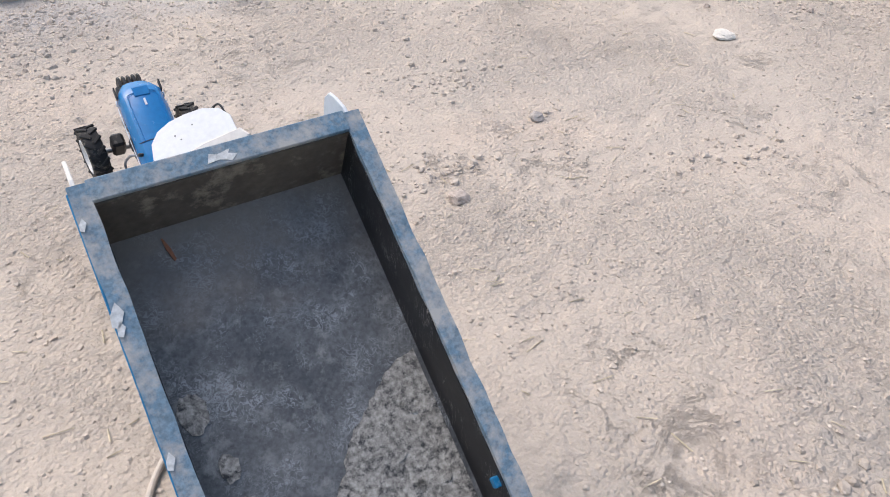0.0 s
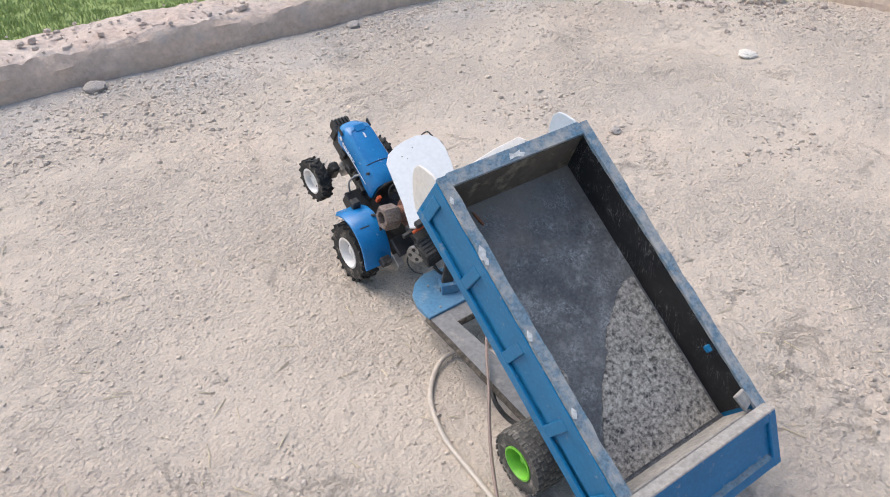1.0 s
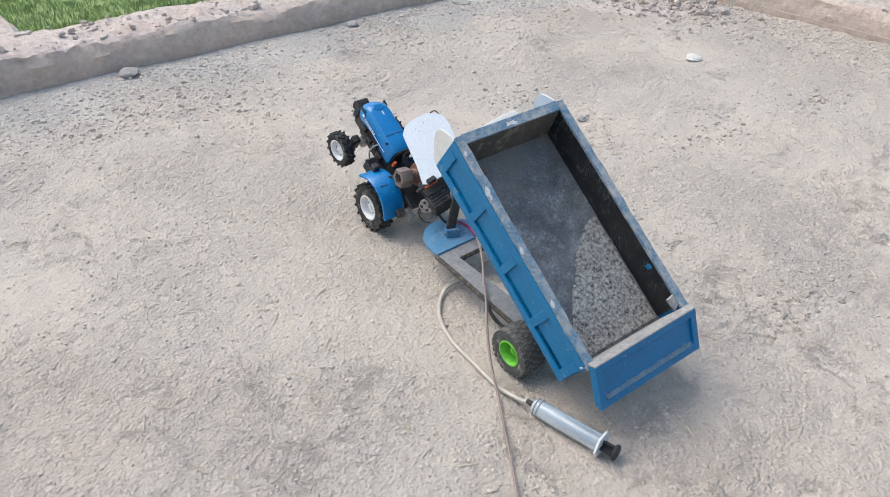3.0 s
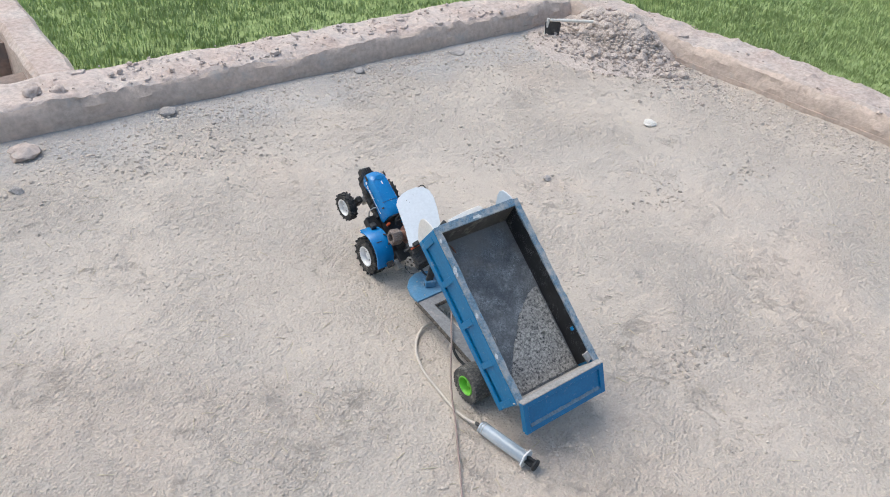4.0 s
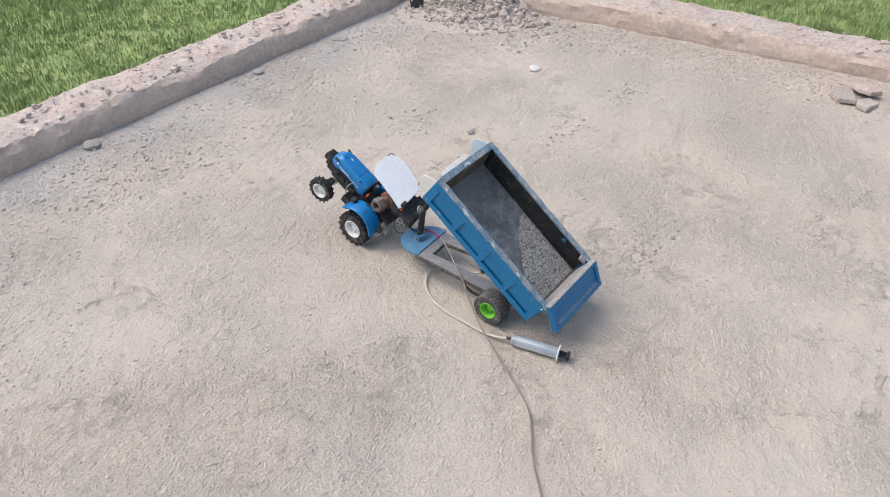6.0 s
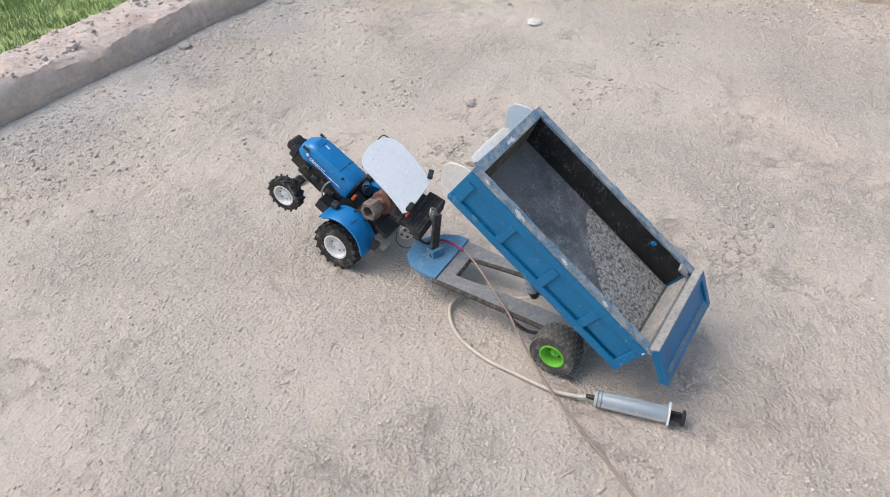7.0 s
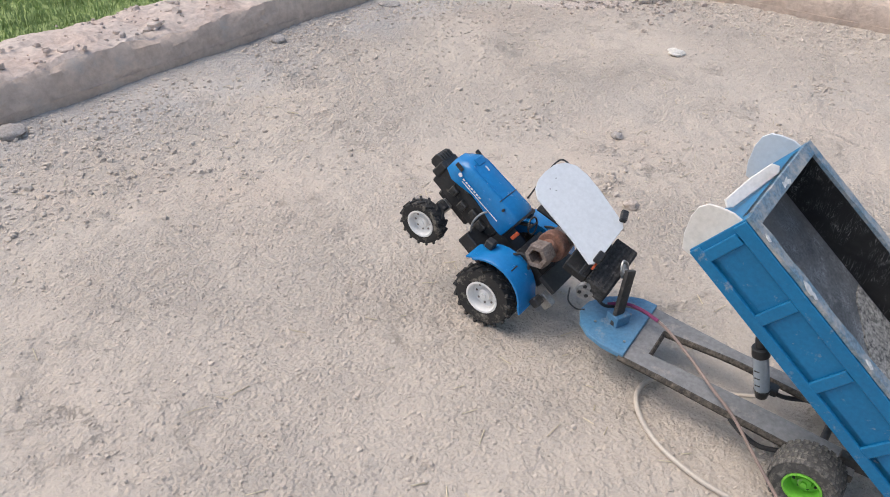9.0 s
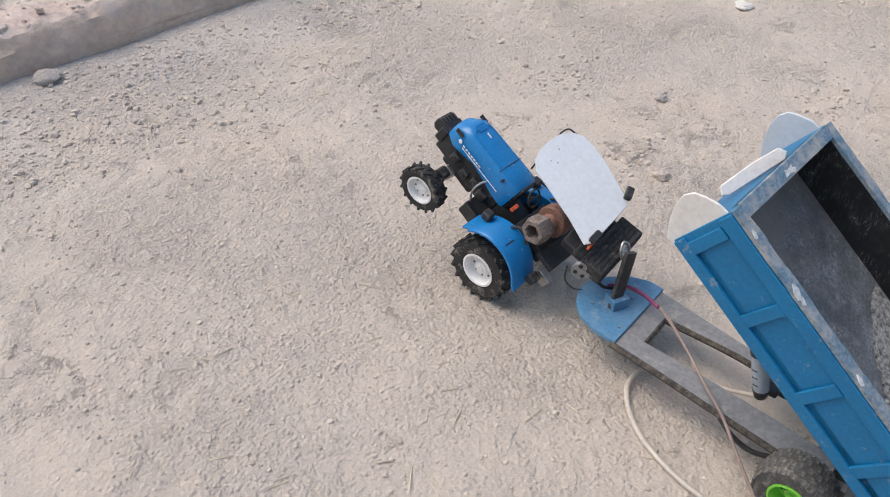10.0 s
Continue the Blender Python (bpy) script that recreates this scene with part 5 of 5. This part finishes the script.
lathe(bm, [(0.0003, 0.002), (0.0045, 0.002), (0.005, 0.0008), (0.0095, 0.0008), (0.0135, 0.0014), (0.0135, -0.004), (0.0003, -0.004)], PUL, 24, closed=False)
disc = part("pulley", bm, M_STEEL, tractor, "dull metal pulley disc")
for k in range(4):
    a = k * math.pi / 2 + 0.4
    bm = B()
    rod(bm, PUL @ Vector((0.0004, 0.0085 * math.cos(a), 0.0085 * math.sin(a))), PUL @ Vector((0.0018, 0.0085 * math.cos(a), 0.0085 * math.sin(a))), 0.003, 8)
    part("pulley_hole", bm, M_BLACK, disc)
bm = B()
box(bm, (0.010, -0.007, -0.058), (0.085, 0.030, -0.040), SHEET, 0.002)
box(bm, (-0.010, 0.000, -0.018), (0.014, 0.006, -0.012), SHEET, 0.001)
box(bm, (0.060, 0.030, -0.050), (0.070, 0.110, -0.044), SHEET, 0.001)
part("block_bracket", bm, M_BLACK, tractor)
bm = B()
tube(bm, [(0.128, 0.335, 0.092), (0.124, 0.325, 0.086), (0.128, 0.314, 0.076), (0.140, 0.302, 0.072)], 0.0026, 8)
tube(bm, [(0.108, 0.362, 0.098), (0.100, 0.358, 0.082), (0.104, 0.346, 0.070), (0.112, 0.336, 0.068)], 0.0012, 8)
part("wiring", bm, M_BLACK, tractor)
bm = B()
tube(bm, [SHEET @ Vector((0.126, 0.108, -0.001)), SHEET @ Vector((0.12, 0.128, -0.006)), TR @ Vector((0.026, 0.070, 0.098))], 0.0013, 6)
part("canopy_stay", bm, M_BLACK, tractor)

bm = B()
box(bm, (-0.046, -0.072, 0.060), (-0.034, -0.050, 0.066), TR, 0.001)
box(bm, (-0.046, -0.072, 0.048), (-0.043, -0.050, 0.066), TR, 0.001)
part("pale_bracket", bm, M_STEEL, tractor, "grey metal bracket behind the fender")

# rusty bolt laid across as ballast
bolt = thing("ballast_bolt", (0.12, 0.42, 0.10), "heavy rusty hex bolt laid across the tractor as ballast", "bolt")
BT = TR @ pose(-0.05, -0.002, 0.104, 0, 3, -6)


def nut(x0, x1, flat, name, label):
    bm = B()
    t = bmesh.new()
    hexa = [(flat / math.sqrt(3) * math.cos(math.pi / 3 * k + 0.3), flat / math.sqrt(3) * math.sin(math.pi / 3 * k + 0.3)) for k in range(6)]
    ring = []
    for x, s in ((x0, 0.90), (x0 + 0.003, 1.0), (x1 - 0.003, 1.0), (x1, 0.90)):
        ring.append([t.verts.new((x, y * s, z * s)) for y, z in hexa])
    hole = [[t.verts.new((x, flat * 0.34 * math.cos(math.pi / 3 * k + 0.3), flat * 0.34 * math.sin(math.pi / 3 * k + 0.3))) for k in range(6)] for x in (x0, x0 + 0.020)]
    for a, b in zip(ring, ring[1:]):
        for k in range(6):
            t.faces.new((a[k], a[(k + 1) % 6], b[(k + 1) % 6], b[k]))
    for k in range(6):
        t.faces.new((ring[0][k], ring[0][(k + 1) % 6], hole[0][(k + 1) % 6], hole[0][k]))
        t.faces.new((hole[0][k], hole[0][(k + 1) % 6], hole[1][(k + 1) % 6], hole[1][k]))
    t.faces.new(hole[1])
    t.faces.new(ring[-1][::-1])
    bmesh.ops.recalc_face_normals(t, faces=t.faces[:])
    join(bm, t, BT)
    part(name, bm, M_NUT, bolt, label)


nut(0.0, 0.026, 0.034, "nut", "grey-brown rusty hex nut")
bm = B()
lathe(bm, [(0.0003, 0.020)] + [(0.0125 + 0.0012 * (k % 2), 0.020 + 0.0016 * k) for k in range(16)] + [(0.0003, 0.046)], BT, 24, closed=False)
part("threaded_shaft", bm, M_RUST, bolt)
bm = B()
lathe(bm, [(0.0003, 0.040), (0.0215, 0.040), (0.023, 0.042), (0.023, 0.056), (0.0215, 0.058), (0.0003, 0.058)], BT, 32, closed=False)
part("collar", bm, M_RUST, bolt, "round brown rusty collar")
nut(0.062, 0.084, 0.036, "nut", "grey-brown rusty hex nut")

# ---- syringe, hose and cable on the ground ----
syr = thing("syringe", (-0.015, -0.14, 0.0), "large clear plastic syringe with a black plunger lying on the dust", "syringe")
SY = pose(-0.027, -0.082, 0.0145, 0, 0, -79.5) @ pose(0, 0, 0, 0, 0, 0)
bm = B()
lathe(bm, [(0.0003, 0.0), (0.0115, 0.0), (0.0135, 0.003), (0.0135, 0.112), (0.012, 0.112), (0.012, 0.005), (0.0003, 0.005)], SY, 28, closed=False)
barrel = part("barrel", bm, M_CLEAR, syr, "clouded clear barrel")
bm = B()
lathe(bm, [(0.0003, 0.112), (0.021, 0.1125), (0.021, 0.1155), (0.0003, 0.116)], SY, 6, closed=False)
part("finger_flange", bm, M_RIM, barrel, "white finger flange")
bm = B()
rod(bm, SY @ Vector((0.008, 0, 0)), SY @ Vector((0.020, 0, 0)), 0.0118, 20)
plunger = part("plunger", bm, M_BLACK, syr, "black rubber plunger")
bm = B()
box(bm, (0.02, -0.0015, -0.0095), (0.138, 0.0015, 0.0095), SY, 0)
box(bm, (0.02, -0.0095, -0.0015), (0.138, 0.0095, 0.0015), SY, 0)
rod(bm, SY @ Vector((0.134, 0, 0)), SY @ Vector((0.139, 0, 0)), 0.0125, 20)
part("plunger_rod", bm, M_BLACK, plunger)
bm = B()
rod(bm, SY @ Vector((-0.014, 0, 0)), SY @ Vector((0.001, 0, 0)), 0.0035, 12, 0.0045)
part("nozzle", bm, M_BLACK, barrel)
for x in (0.004, 0.010):
    bm = B()
    lathe(bm, [(0.0137, x), (0.0141, x + 0.001), (0.0137, x + 0.002)], SY, 28, closed=False)
    part("grey_ring", bm, M_GREYPAINT, barrel)
bm = B()
hz = 0.0048
tube(bm, [SY @ Vector((-0.010, 0, 0)), (-0.033, -0.055, 0.010), (-0.036, -0.012, hz), (-0.031, 0.05, hz), (-0.024, 0.11, hz), (-0.004, 0.165, hz), (0.026, 0.203, hz), (0.060, 0.224, hz + 0.002), (0.092, 0.222, hz + 0.004), (0.118, 0.200, 0.010), (0.128, 0.17, 0.008)], 0.0034, 10)
tagged(part("hose", bm, M_HOSE), "cloudy beige plastic hose curled on the dust", "hose")
cable = thing("cable", (-0.1, -0.1, 0), "thin brown twin cable running over the beam to the ground", "cable")
CB = [(0.140, 0.305, 0.076), (0.147, 0.270, 0.078), (0.135, 0.230, 0.078), (0.104, 0.183, 0.073), (0.066, 0.136, 0.068), (0.040, 0.102, 0.064), (0.010, 0.066, 0.050), (-0.014, 0.034, 0.036), (-0.034, 0.002, 0.020), (-0.058, -0.040, 0.006),
      (-0.098, -0.098, 0.0035), (-0.140, -0.158, 0.0035), (-0.185, -0.215, 0.003), (-0.235, -0.250, 0.003), (-0.30, -0.29, 0.003), (-0.40, -0.37, 0.003), (-0.55, -0.45, 0.003), (-0.72, -0.60, 0.003)]
bm = B()
tube(bm, CB, 0.0021, 8)
part("strand", bm, M_CABLE, cable)
bm = B()
tube(bm, [(x + 0.0022, y + 0.0016, z + 0.0002) for x, y, z in CB], 0.0014, 8)
part("strand", bm, M_HOSE, cable, "paler strand of the cable")
bm = B()
tube(bm, [(0.136, 0.312, 0.074), (0.146, 0.290, 0.079), (0.146, 0.265, 0.080), (0.137, 0.238, 0.080)], 0.0027, 8)
part("sleeve", bm, M_PURPLE, cable, "magenta and black insulated section")
